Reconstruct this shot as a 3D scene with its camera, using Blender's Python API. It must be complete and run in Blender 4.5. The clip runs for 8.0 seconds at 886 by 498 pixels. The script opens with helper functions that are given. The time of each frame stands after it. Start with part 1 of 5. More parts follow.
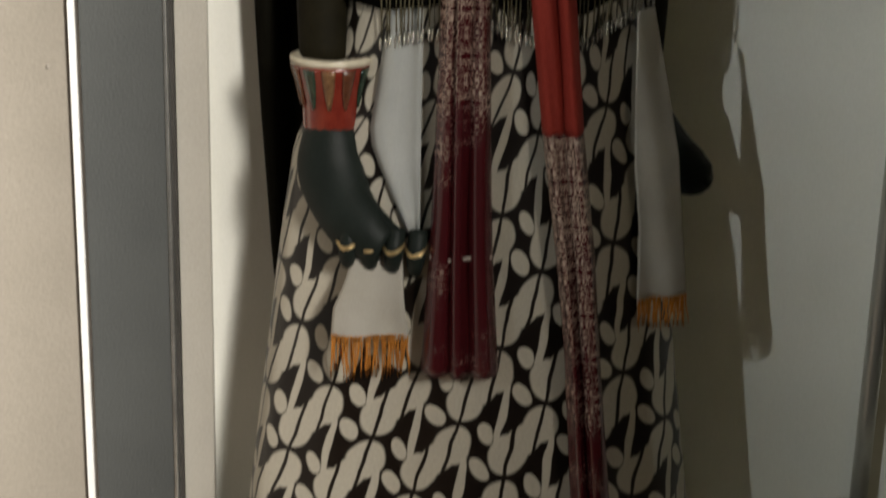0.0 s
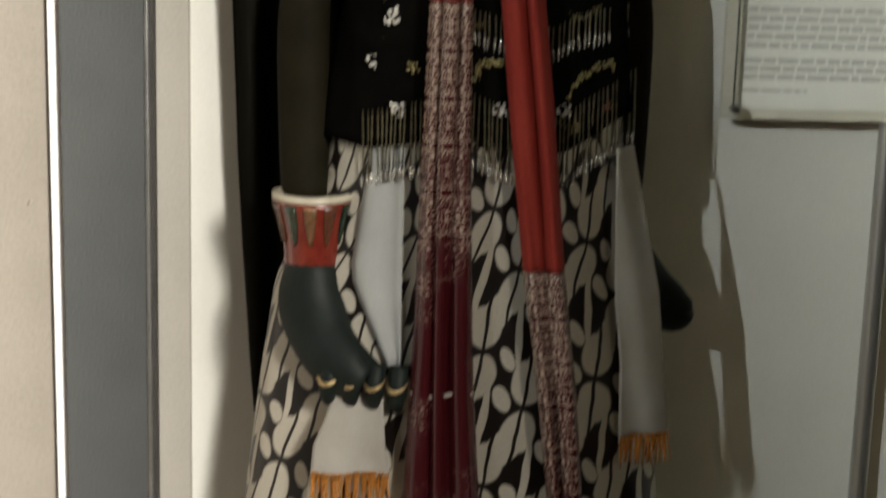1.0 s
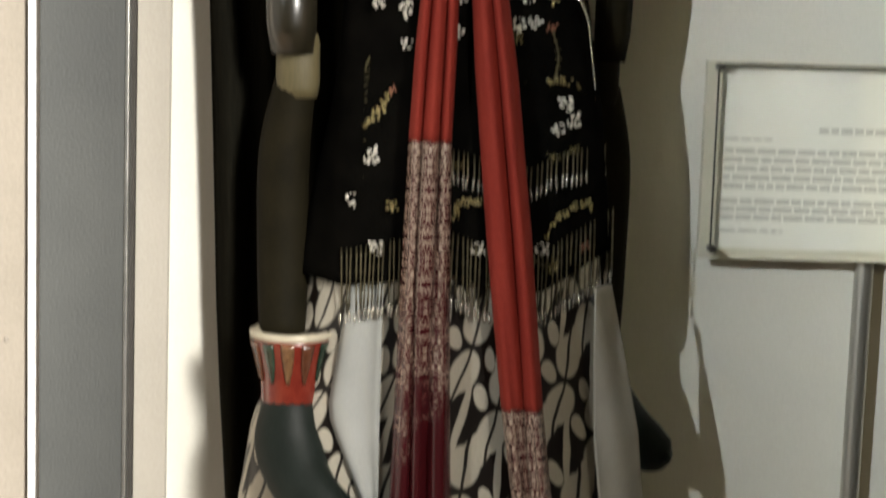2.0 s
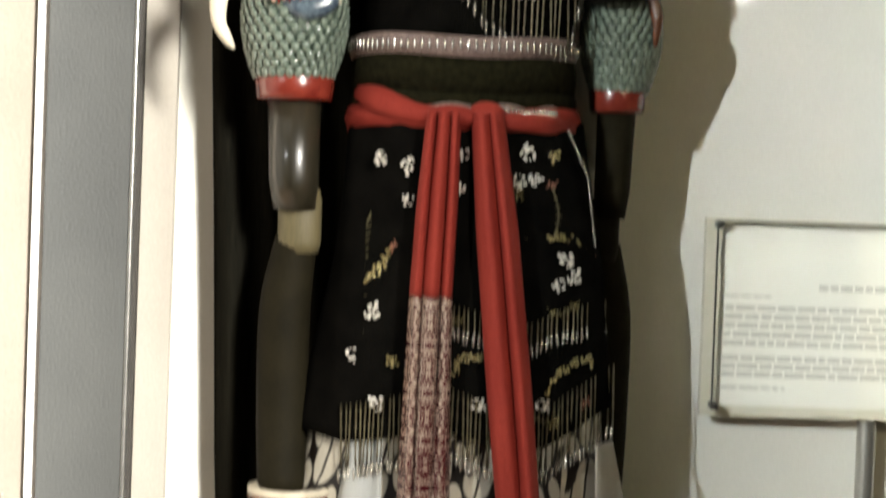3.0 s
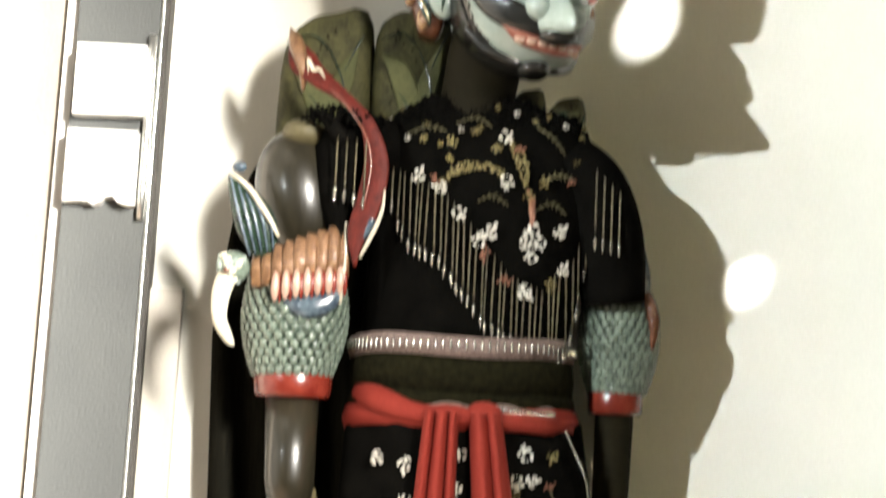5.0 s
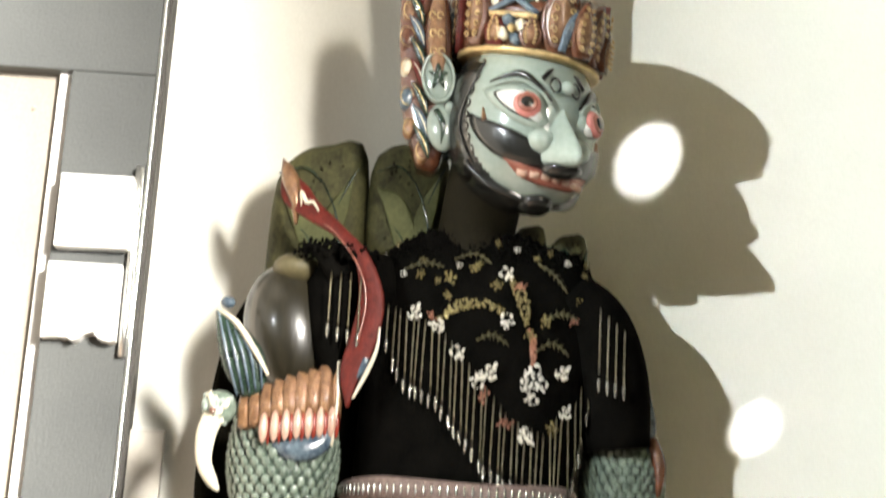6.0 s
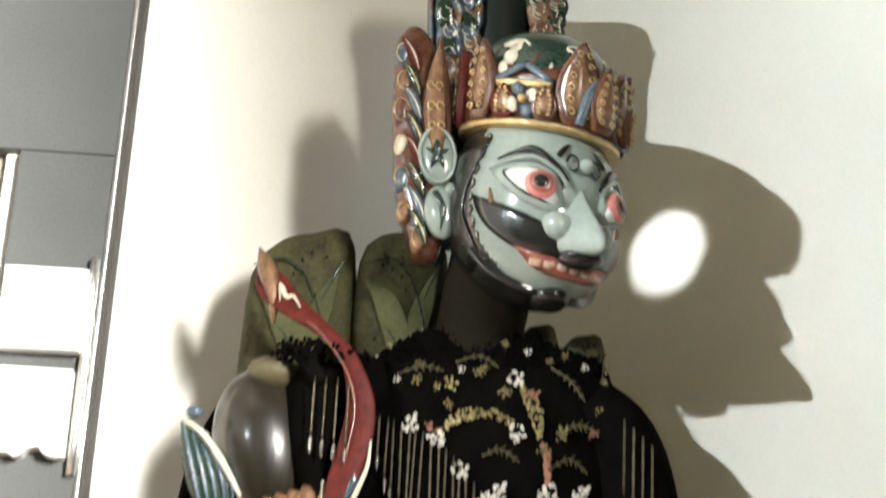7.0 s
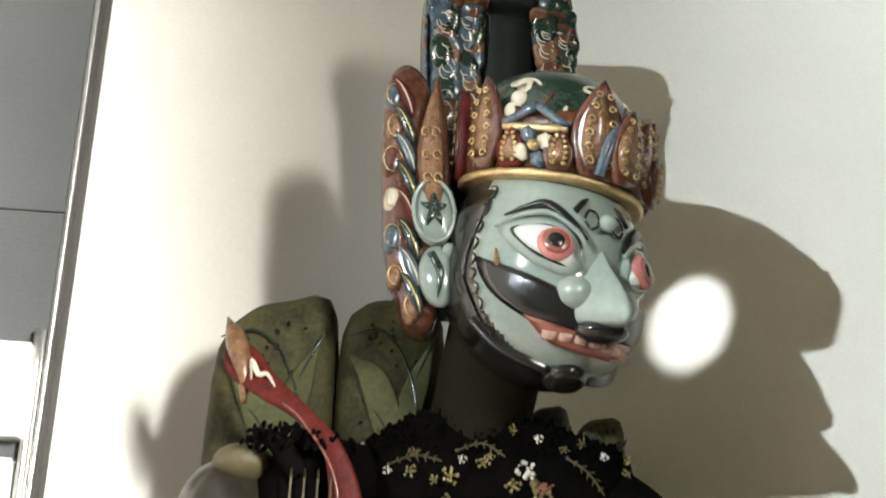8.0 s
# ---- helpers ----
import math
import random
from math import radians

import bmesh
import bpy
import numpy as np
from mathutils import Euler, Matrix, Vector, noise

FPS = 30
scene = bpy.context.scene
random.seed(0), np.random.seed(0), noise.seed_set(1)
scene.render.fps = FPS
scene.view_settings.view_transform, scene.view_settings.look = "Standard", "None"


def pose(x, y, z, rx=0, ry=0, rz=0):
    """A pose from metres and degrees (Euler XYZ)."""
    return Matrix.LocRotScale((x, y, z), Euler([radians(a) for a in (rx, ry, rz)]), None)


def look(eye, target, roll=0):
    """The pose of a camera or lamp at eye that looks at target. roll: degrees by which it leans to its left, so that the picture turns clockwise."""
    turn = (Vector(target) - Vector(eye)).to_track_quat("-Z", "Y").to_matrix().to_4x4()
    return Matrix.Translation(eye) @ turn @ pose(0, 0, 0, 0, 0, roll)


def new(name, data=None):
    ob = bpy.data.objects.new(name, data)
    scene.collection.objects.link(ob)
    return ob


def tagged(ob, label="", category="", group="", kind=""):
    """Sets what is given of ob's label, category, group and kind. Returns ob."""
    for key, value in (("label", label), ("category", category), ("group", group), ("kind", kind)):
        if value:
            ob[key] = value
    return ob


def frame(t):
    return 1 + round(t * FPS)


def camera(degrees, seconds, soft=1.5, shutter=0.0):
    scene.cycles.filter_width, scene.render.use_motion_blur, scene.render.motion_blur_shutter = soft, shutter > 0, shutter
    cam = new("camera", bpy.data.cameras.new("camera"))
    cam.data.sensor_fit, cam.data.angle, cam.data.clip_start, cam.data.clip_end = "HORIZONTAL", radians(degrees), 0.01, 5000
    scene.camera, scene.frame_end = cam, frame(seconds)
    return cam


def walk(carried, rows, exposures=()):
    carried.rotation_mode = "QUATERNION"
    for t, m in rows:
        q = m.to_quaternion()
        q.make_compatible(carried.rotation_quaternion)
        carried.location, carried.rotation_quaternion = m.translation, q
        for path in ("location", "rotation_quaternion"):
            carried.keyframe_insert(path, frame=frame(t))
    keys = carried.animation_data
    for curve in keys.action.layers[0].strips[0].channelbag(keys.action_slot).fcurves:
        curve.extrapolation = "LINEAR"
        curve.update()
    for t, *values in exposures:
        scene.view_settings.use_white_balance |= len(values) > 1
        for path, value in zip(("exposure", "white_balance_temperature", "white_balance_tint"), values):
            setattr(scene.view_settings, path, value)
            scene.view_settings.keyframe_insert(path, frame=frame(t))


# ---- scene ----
cam = camera(31.0, 8.0, soft=1.9, shutter=1.0)
ROWS = [
    (0.0, 0.0000, 0.0000, 1.5000, 1.02, -17.73, 1.16),
    (0.5, 0.0000, 0.0000, 1.5000, 0.89, -15.42, 1.44),
    (1.0, 0.0000, 0.0000, 1.5000, 0.42, -12.84, 1.35),
    (1.5, 0.0000, 0.0000, 1.5000, -0.21, -10.42, 1.54),
    (3.0, 0.0000, 0.0000, 1.5000, -0.05, -2.29, 1.90),
    (3.5, 0.0000, 0.0000, 1.5000, -0.04, 0.59, 2.03),
    (4.0, 0.0000, 0.0000, 1.5000, 0.08, 3.40, 2.17),
    (4.5, 0.0000, 0.0000, 1.5000, 0.16, 5.62, 2.33),
    (5.0, 0.0000, 0.0000, 1.5000, 0.29, 8.42, 2.65),
    (6.5, -0.0245, 0.0924, 1.5052, -0.99, 15.94, 3.03),
    (7.0, -0.0322, 0.1595, 1.5232, -1.60, 17.86, 2.82),
    (7.5, -0.0366, 0.2176, 1.5403, -2.04, 19.54, 2.82),
    (8.0, -0.0404, 0.2664, 1.5567, -2.51, 20.44, 2.60),
]


def seat(ex, ey, ez, yaw, pitch, roll):
    """A camera pose from its place, the turn to the left, the tilt up and the roll, in degrees."""
    a, b = radians(yaw), radians(pitch)
    way = Vector((-math.sin(a) * math.cos(b), math.cos(a) * math.cos(b), math.sin(b)))
    return look((ex, ey, ez), Vector((ex, ey, ez)) + way, roll)


walk(cam, [(t, seat(*r)) for t, *r in ROWS],
     exposures=[(0.0, -0.47, 6600, 10), (1.0, -0.22, 6600, 10), (1.7, 0.15, 6600, 10), (2.8, 0.78, 6600, 10), (3.5, 1.05, 6600, 10), (5.0, 1.4, 6600, 10),
                (6.5, 1.32, 6450, 10), (8.0, 1.02, 6250, 10)])

# ---- light ----
world = bpy.data.worlds.new("world")
world.use_nodes = True
world.node_tree.nodes["Background"].inputs[0].default_value = (0.9, 0.85, 0.7, 1)
world.node_tree.nodes["Background"].inputs[1].default_value = 0.006
scene.world = world


def spot_lamp(name, eye, target, watts, degrees, size, colour, blend=0.3):
    data = bpy.data.lights.new(name, "SPOT")
    data.energy, data.spot_size, data.spot_blend = watts, radians(degrees), blend
    data.shadow_soft_size, data.color = size, colour
    ob = new(name, data)
    ob.matrix_world = look(eye, target)
    return ob


# a hard track light high on the one side, a broad one before the display aimed past the puppet, two narrow spots added
# to draw reflected discs, and a warm fill added to lift the shadows
hard = spot_lamp("track_light_hard", (-1.06, -0.42, 2.0), (0.79, 1.06, 1.78), 122, 74, 0.012, (0.93, 1.0, 1.02), 1.0)
hard.matrix_world = hard.matrix_world @ Matrix.Diagonal((0.45, 1, 1, 1))  # scaled to squeeze its beam to an upright oval and keep the left wall dark
wash = spot_lamp("track_light_front", (0.66, -0.75, 2.05), (-3.12, 1.06, 1.2), 3900, 80, 0.24, (1.0, 0.97, 0.92), 1.0)
wash.matrix_world = wash.matrix_world @ Matrix.Diagonal((1, 1.9, 1, 1))  # and the wash is opened upwards and downwards
# added lamps: each stands in for a reflected disc of light on the wall
spot_lamp("added_disc_spot", (0.55, 0.25, 2.55), (0.128, 1.064, 1.822), 60, 2.0, 0.004, (1.0, 1.0, 1.0), 0.2)
spot_lamp("added_disc_spot", (0.75, 0.2, 2.3), (0.201, 1.064, 1.645), 90, 1.4, 0.004, (1.0, 1.0, 1.0), 0.5)
# unseen warm fill, added to brighten the shadow on the right of the wall
panel = bpy.data.lights.new("added_room_fill", "AREA")
panel.energy, panel.size, panel.color = 2.8, 0.25, (1.0, 0.85, 0.5)
ob = new("added_room_fill", panel)
ob.matrix_world = look((0.95, -0.9, 2.3), (0.25, 1.0, 2.1))


# ---- materials ----
def nodes_of(name):
    m = bpy.data.materials.new(name)
    m.use_nodes = True
    return m, m.node_tree.nodes, m.node_tree.links, m.node_tree.nodes["Principled BSDF"]


def surface(name, dark, light, rough=0.6, metal=0.0, scale=60.0, bump=0.15, fine=600.0, gloss=0.5, coat=0.0, stretch=(1, 1, 1), spread=0.0):
    """A surface whose colour drifts between two tones at two scales, with fine relief."""
    m, n, l, b = nodes_of(name)
    co = n.new("ShaderNodeTexCoord")
    mp = n.new("ShaderNodeMapping")
    mp.inputs["Scale"].default_value = stretch
    l.new(co.outputs["Object"], mp.inputs[0])
    big, small = n.new("ShaderNodeTexNoise"), n.new("ShaderNodeTexNoise")
    big.inputs["Scale"].default_value, small.inputs["Scale"].default_value = scale, fine
    big.inputs["Detail"].default_value, small.inputs["Detail"].default_value = 5, 3
    for t in (big, small):
        l.new(mp.outputs[0], t.inputs[0])
    mix = n.new("ShaderNodeMix")
    mix.data_type = "FLOAT"
    mix.inputs[0].default_value = 0.4
    l.new(big.outputs[0], mix.inputs[2])
    l.new(small.outputs[0], mix.inputs[3])
    ramp = n.new("ShaderNodeValToRGB")
    ramp.color_ramp.elements[0].position, ramp.color_ramp.elements[1].position = 0.32, 0.68
    ramp.color_ramp.elements[0].color, ramp.color_ramp.elements[1].color = (*dark, 1), (*light, 1)
    l.new(mix.outputs[0], ramp.inputs[0])
    out = ramp.outputs[0]
    if spread:
        info, hsv, rng = n.new("ShaderNodeObjectInfo"), n.new("ShaderNodeHueSaturation"), n.new("ShaderNodeMapRange")
        rng.inputs[3].default_value, rng.inputs[4].default_value = 1 - spread, 1 + spread
        l.new(info.outputs["Random"], rng.inputs[0])
        l.new(rng.outputs[0], hsv.inputs["Value"])
        l.new(out, hsv.inputs["Color"])
        out = hsv.outputs[0]
    l.new(out, b.inputs["Base Color"])
    b.inputs["Roughness"].default_value, b.inputs["Metallic"].default_value = rough, metal
    b.inputs["Specular IOR Level"].default_value, b.inputs["Coat Weight"].default_value = gloss, coat
    b.inputs["Coat Roughness"].default_value = 0.12
    if bump:
        bp = n.new("ShaderNodeBump")
        bp.inputs["Strength"].default_value, bp.inputs["Distance"].default_value = bump, 0.001
        l.new(small.outputs[0], bp.inputs["Height"])
        l.new(bp.outputs[0], b.inputs["Normal"])
    return m


WALL = surface("wall_paint", (0.68, 0.67, 0.6), (0.8, 0.79, 0.72), 0.95, scale=7, fine=900, bump=0.12, gloss=0.1)
ROOM = surface("room_paint", (0.045, 0.043, 0.038), (0.065, 0.062, 0.055), 0.9, scale=3, fine=90)
FLOOR = surface("room_floor", (0.06, 0.04, 0.025), (0.1, 0.066, 0.042), 0.5, scale=6, fine=80)
GREY = surface("grey_paint", (0.05, 0.053, 0.051), (0.07, 0.073, 0.069), 0.6, scale=14, fine=500, bump=0.3)
PANEL = surface("panel_paint", (0.215, 0.19, 0.152), (0.26, 0.23, 0.188), 0.8, scale=12, fine=450, bump=0.4)
STRIP = surface("beige_strip", (0.36, 0.335, 0.285), (0.43, 0.4, 0.345), 0.8, scale=12, fine=450, bump=0.3)
EDGE = surface("steel_edge", (0.45, 0.45, 0.43), (0.75, 0.74, 0.7), 0.3, 0.9, scale=40, fine=300)
SEAL = surface("dark_seal", (0.02, 0.018, 0.014), (0.04, 0.035, 0.03), 0.7, scale=50)
HINGE = surface("white_enamel", (0.7, 0.69, 0.66), (0.82, 0.81, 0.78), 0.4, scale=30, fine=200, bump=0.3)
RUST = surface("worn_screw", (0.16, 0.14, 0.11), (0.35, 0.32, 0.28), 0.5, 0.6, scale=200)
PAPER = surface("label_paper", (0.68, 0.66, 0.6), (0.76, 0.74, 0.68), 0.85, scale=30, fine=500, bump=0.1)
BOARD = surface("label_board", (0.55, 0.53, 0.42), (0.63, 0.6, 0.49), 0.6, scale=25)
INK = surface("grey_ink", (0.4, 0.385, 0.35), (0.56, 0.54, 0.49), 0.8, scale=700, fine=1500, bump=0)
STEEL = surface("post_steel", (0.42, 0.41, 0.37), (0.52, 0.51, 0.46), 0.35, 0.8, scale=30, fine=300, stretch=(1, 1, 0.05))
BOLT = surface("dark_bolt", (0.03, 0.028, 0.022), (0.06, 0.055, 0.045), 0.4, 0.5)
PLINTH = surface("plinth_paint", (0.5, 0.48, 0.42), (0.58, 0.56, 0.5), 0.7, scale=8)

SKIN = surface("pale_green_lacquer", (0.205, 0.25, 0.215), (0.285, 0.33, 0.29), 0.14, scale=45, fine=300, bump=0.08, coat=0.6)
BLACK = surface("black_lacquer", (0.008, 0.008, 0.007), (0.02, 0.02, 0.018), 0.2, scale=80, coat=0.4)
EYEWHITE = surface("eye_white", (0.5, 0.52, 0.5), (0.6, 0.6, 0.57), 0.15, scale=90, bump=0, coat=0.6)
IRIS = surface("rose_iris", (0.42, 0.14, 0.12), (0.54, 0.21, 0.18), 0.15, scale=90, bump=0, coat=0.6)
LIP = surface("lip_paint", (0.2, 0.065, 0.045), (0.3, 0.11, 0.08), 0.25, scale=120, coat=0.4)
TEETH = surface("teeth_paint", (0.36, 0.22, 0.16), (0.46, 0.3, 0.23), 0.25, scale=120, coat=0.4)
GOLD = surface("gold_leaf", (0.45, 0.3, 0.13), (0.75, 0.58, 0.3), 0.32, 0.75, scale=160, fine=900, bump=0.5)
CARVED = surface("red_brown_lacquer", (0.05, 0.017, 0.009), (0.14, 0.052, 0.025), 0.24, scale=190, fine=500, bump=0.6, coat=0.5)
COPPER = surface("carved_copper_paint", (0.09, 0.035, 0.016), (0.3, 0.165, 0.075), 0.28, 0.3, scale=300, fine=900, bump=0.8, coat=0.4)
BLUE = surface("blue_paint", (0.015, 0.028, 0.05), (0.12, 0.16, 0.185), 0.25, scale=150, fine=600, coat=0.4)
TEAL = surface("dark_green_paint", (0.006, 0.014, 0.009), (0.03, 0.055, 0.036), 0.2, scale=150, coat=0.5)
CREAM = surface("cream_paint", (0.5, 0.45, 0.33), (0.66, 0.6, 0.47), 0.3, scale=100, coat=0.3)
RED = surface("red_lacquer", (0.13, 0.014, 0.009), (0.22, 0.035, 0.02), 0.25, scale=100, coat=0.4)
WOOD = surface("dark_wood", (0.011, 0.0095, 0.0055), (0.032, 0.027, 0.016), 0.33, scale=60, fine=400, stretch=(1, 1, 0.15), coat=0.35)
MAROON = surface("maroon_lacquer", (0.055, 0.009, 0.007), (0.14, 0.02, 0.013), 0.5, scale=160, bump=0.4, gloss=0.15)
CAPE_SHADE = surface("dark_cape_and_shade", (0.004, 0.004, 0.003), (0.014, 0.013, 0.009), 1.0, scale=30, fine=500, bump=0.4, gloss=0.02, stretch=(1, 1, 0.1))
NECK = surface("neck_wood", (0.008, 0.0068, 0.0034), (0.017, 0.014, 0.007), 0.7, gloss=0.08, scale=50, fine=500)
PALEWOOD = surface("bare_wood", (0.08, 0.068, 0.03), (0.14, 0.115, 0.055), 0.6, scale=50, stretch=(1, 1, 0.2))
HANDPAINT = surface("hand_lacquer", (0.008, 0.011, 0.009), (0.016, 0.021, 0.018), 0.5, scale=60, gloss=0.15)
SCALE = surface("green_scale", (0.045, 0.065, 0.05), (0.22, 0.27, 0.215), 0.22, scale=220, fine=700, coat=0.5)
SCALEDARK = surface("scale_ground", (0.02, 0.035, 0.024), (0.05, 0.075, 0.055), 0.4, scale=150)
PAD = surface("olive_cloth", (0.014, 0.014, 0.005), (0.085, 0.08, 0.028), 0.75, scale=75, fine=420, bump=0.4, gloss=0.3)
PADLEAF = surface("olive_leaf_cloth", (0.05, 0.055, 0.018), (0.11, 0.112, 0.045), 0.75, scale=40, fine=420, bump=0.4, gloss=0.3)

VELVET = surface("black_velvet", (0.0015, 0.0015, 0.0013), (0.006, 0.0055, 0.0045), 1.0, scale=60, fine=900, bump=0.5, gloss=0.02)
BEAD = surface("silver_bead", (0.4, 0.38, 0.32), (0.85, 0.83, 0.76), 0.2, 0.85, scale=300, bump=0.2, spread=0.25)
BUGLE = surface("bugle_bead", (0.06, 0.05, 0.024), (0.17, 0.145, 0.085), 0.3, 0.4, scale=300, bump=0.2, spread=0.3)
SEQUIN = surface("pearl_sequin", (0.66, 0.61, 0.5), (0.93, 0.91, 0.84), 0.22, 0.2, scale=240, bump=0.2, coat=0.6)
SEQGOLD = surface("gold_sequin", (0.2, 0.165, 0.07), (0.44, 0.37, 0.19), 0.25, 0.7, scale=240, bump=0.2)
SEQPINK = surface("rose_sequin", (0.3, 0.12, 0.08), (0.5, 0.26, 0.18), 0.25, 0.5, scale=240, bump=0.2)
THREAD = surface("olive_embroidery", (0.03, 0.028, 0.01), (0.12, 0.1, 0.04), 0.7, scale=400, fine=1200, bump=0.6)
SASH = surface("red_cotton", (0.19, 0.016, 0.01), (0.28, 0.033, 0.02), 0.8, scale=40, fine=1100, bump=0.4, gloss=0.25, stretch=(1, 1, 0.3))
SCARF = surface("off_white_cotton", (0.34, 0.315, 0.265), (0.43, 0.405, 0.355), 0.9, scale=40, fine=1100, bump=0.4, gloss=0.2)
ORANGE = surface("orange_yarn", (0.42, 0.14, 0.012), (0.6, 0.24, 0.03), 0.85, scale=300, fine=1200, bump=0.5, spread=0.15)
GREYCLOTH = surface("grey_white_cloth", (0.36, 0.37, 0.35), (0.44, 0.45, 0.43), 0.9, scale=30, fine=900, bump=0.3)
BELTDARK = surface("dark_belt_braid", (0.003, 0.003, 0.0015), (0.02, 0.018, 0.008), 1.0, scale=250, fine=1200, bump=0.6, gloss=0.05)
BELTPINK = surface("pink_braid", (0.1, 0.06, 0.05), (0.32, 0.24, 0.21), 0.5, scale=350, fine=1400, bump=0.6)


class Shade:
    """Sums in shader nodes, written as ordinary arithmetic."""

    def __init__(self, tree, socket):
        self.tree, self.socket = tree, socket

    def op(self, kind, other=None, third=None):
        n = self.tree.nodes.new("ShaderNodeMath")
        n.operation = kind
        for i, v in enumerate((self, other, third)):
            if isinstance(v, Shade):
                self.tree.links.new(v.socket, n.inputs[i])
            elif v is not None:
                n.inputs[i].default_value = v
        return Shade(self.tree, n.outputs[0])

    def __add__(self, o):
        return self.op("ADD", o)

    def __sub__(self, o):
        return self.op("SUBTRACT", o)

    def __mul__(self, o):
        return self.op("MULTIPLY", o)


def batik():
    """Printed cotton: slanting rows of waisted cream beans with fine stem lines, thin tails and small ovals on dark brown."""
    m, n, l, b = nodes_of("batik_cotton")
    tree = m.node_tree
    uv = n.new("ShaderNodeUVMap")
    sep = n.new("ShaderNodeSeparateXYZ")
    l.new(uv.outputs[0], sep.inputs[0])
    wob = n.new("ShaderNodeTexNoise")
    wob.inputs["Scale"].default_value = 22
    l.new(uv.outputs[0], wob.inputs[0])
    tint = n.new("ShaderNodeSeparateColor")
    l.new(wob.outputs[1], tint.inputs[0])
    # cloth coordinates in millimetres, down the skirt and round it, drawn by an unsteady hand
    u = Shade(tree, sep.outputs[0]) * 900.0 + (Shade(tree, tint.outputs[0]) - 0.5) * 9.0
    v = Shade(tree, sep.outputs[1]) * -930.0 + (Shade(tree, tint.outputs[1]) - 0.5) * 9.0
    (ax, ay), (bx, by) = (24.0, 34.0), (47.0, -14.0)
    det = ax * by - bx * ay

    def oval(cx, cy, across, along, way):
        """About -1 in the middle of a repeated oval, 0 on its rim; way is the run of its long axis."""
        x, y = u - cx, v - cy
        p = x * (by / det) - y * (bx / det)
        q = y * (ax / det) - x * (ay / det)
        p = p - (p + 0.5).op("FLOOR")
        q = q - (q + 0.5).op("FLOOR")
        x, y = p * ax + q * bx, p * ay + q * by
        k = math.hypot(*way)
        wx, wy = way[0] / k, way[1] / k
        r = (x * (wx / along) + y * (wy / along)).op("POWER", 2) + (x * (wy / across) - y * (wx / across)).op("POWER", 2)
        return r.op("SQRT") - 1.0

    bean = oval(8.5, -9.5, 10.2, 13.2, (0.25, -1)).op("SMOOTH_MIN", oval(-9.0, 9.5, 10.2, 13.2, (0.25, -1)), 0.2)
    bean = bean.op("MINIMUM", oval(0, 0, 8.6, 19.0, (0.8, -1)))
    for tail in (oval(13.0, 12.0, 2.1, 20.0, (-0.12, 1)), oval(-13.0, -12.0, 2.1, 20.0, (-0.12, 1)), oval(22.5, 4.5, 4.6, 7.8, (0.5, 1)), oval(-21.0, -4.0, 4.3, 7.6, (0.35, 1))):
        bean = bean.op("MINIMUM", tail)
    stem = oval(7.0, -6.5, 0.9, 22.0, (0.22, -1)).op("MINIMUM", oval(-8.0, 6.5, 0.9, 22.0, (0.22, -1)))
    inside = (bean * -8.0).op("MULTIPLY_ADD", 1.0, 0.35).op("MINIMUM", 1.0).op("MAXIMUM", 0.0)
    line = (stem * 2.5).op("MINIMUM", 1.0).op("MAXIMUM", 0.0)
    mask = inside * line
    fine = n.new("ShaderNodeTexNoise")
    fine.inputs["Scale"].default_value = 500
    l.new(uv.outputs[0], fine.inputs[0])
    pale = n.new("ShaderNodeValToRGB")
    pale.color_ramp.elements[0].color, pale.color_ramp.elements[1].color = (0.42, 0.38, 0.3, 1), (0.58, 0.54, 0.45, 1)
    l.new(fine.outputs[0], pale.inputs[0])
    mix = n.new("ShaderNodeMix")
    mix.data_type = "RGBA"
    mix.inputs[6].default_value = (0.007, 0.004, 0.0025, 1)
    l.new(mask.socket, mix.inputs[0])
    l.new(pale.outputs[0], mix.inputs[7])
    l.new(mix.outputs[2], b.inputs["Base Color"])
    b.inputs["Roughness"].default_value, b.inputs["Specular IOR Level"].default_value = 0.34, 0.5
    bp = n.new("ShaderNodeBump")
    bp.inputs["Strength"].default_value, bp.inputs["Distance"].default_value = 0.2, 0.001
    l.new(fine.outputs[0], bp.inputs["Height"])
    l.new(bp.outputs[0], b.inputs["Normal"])
    return m


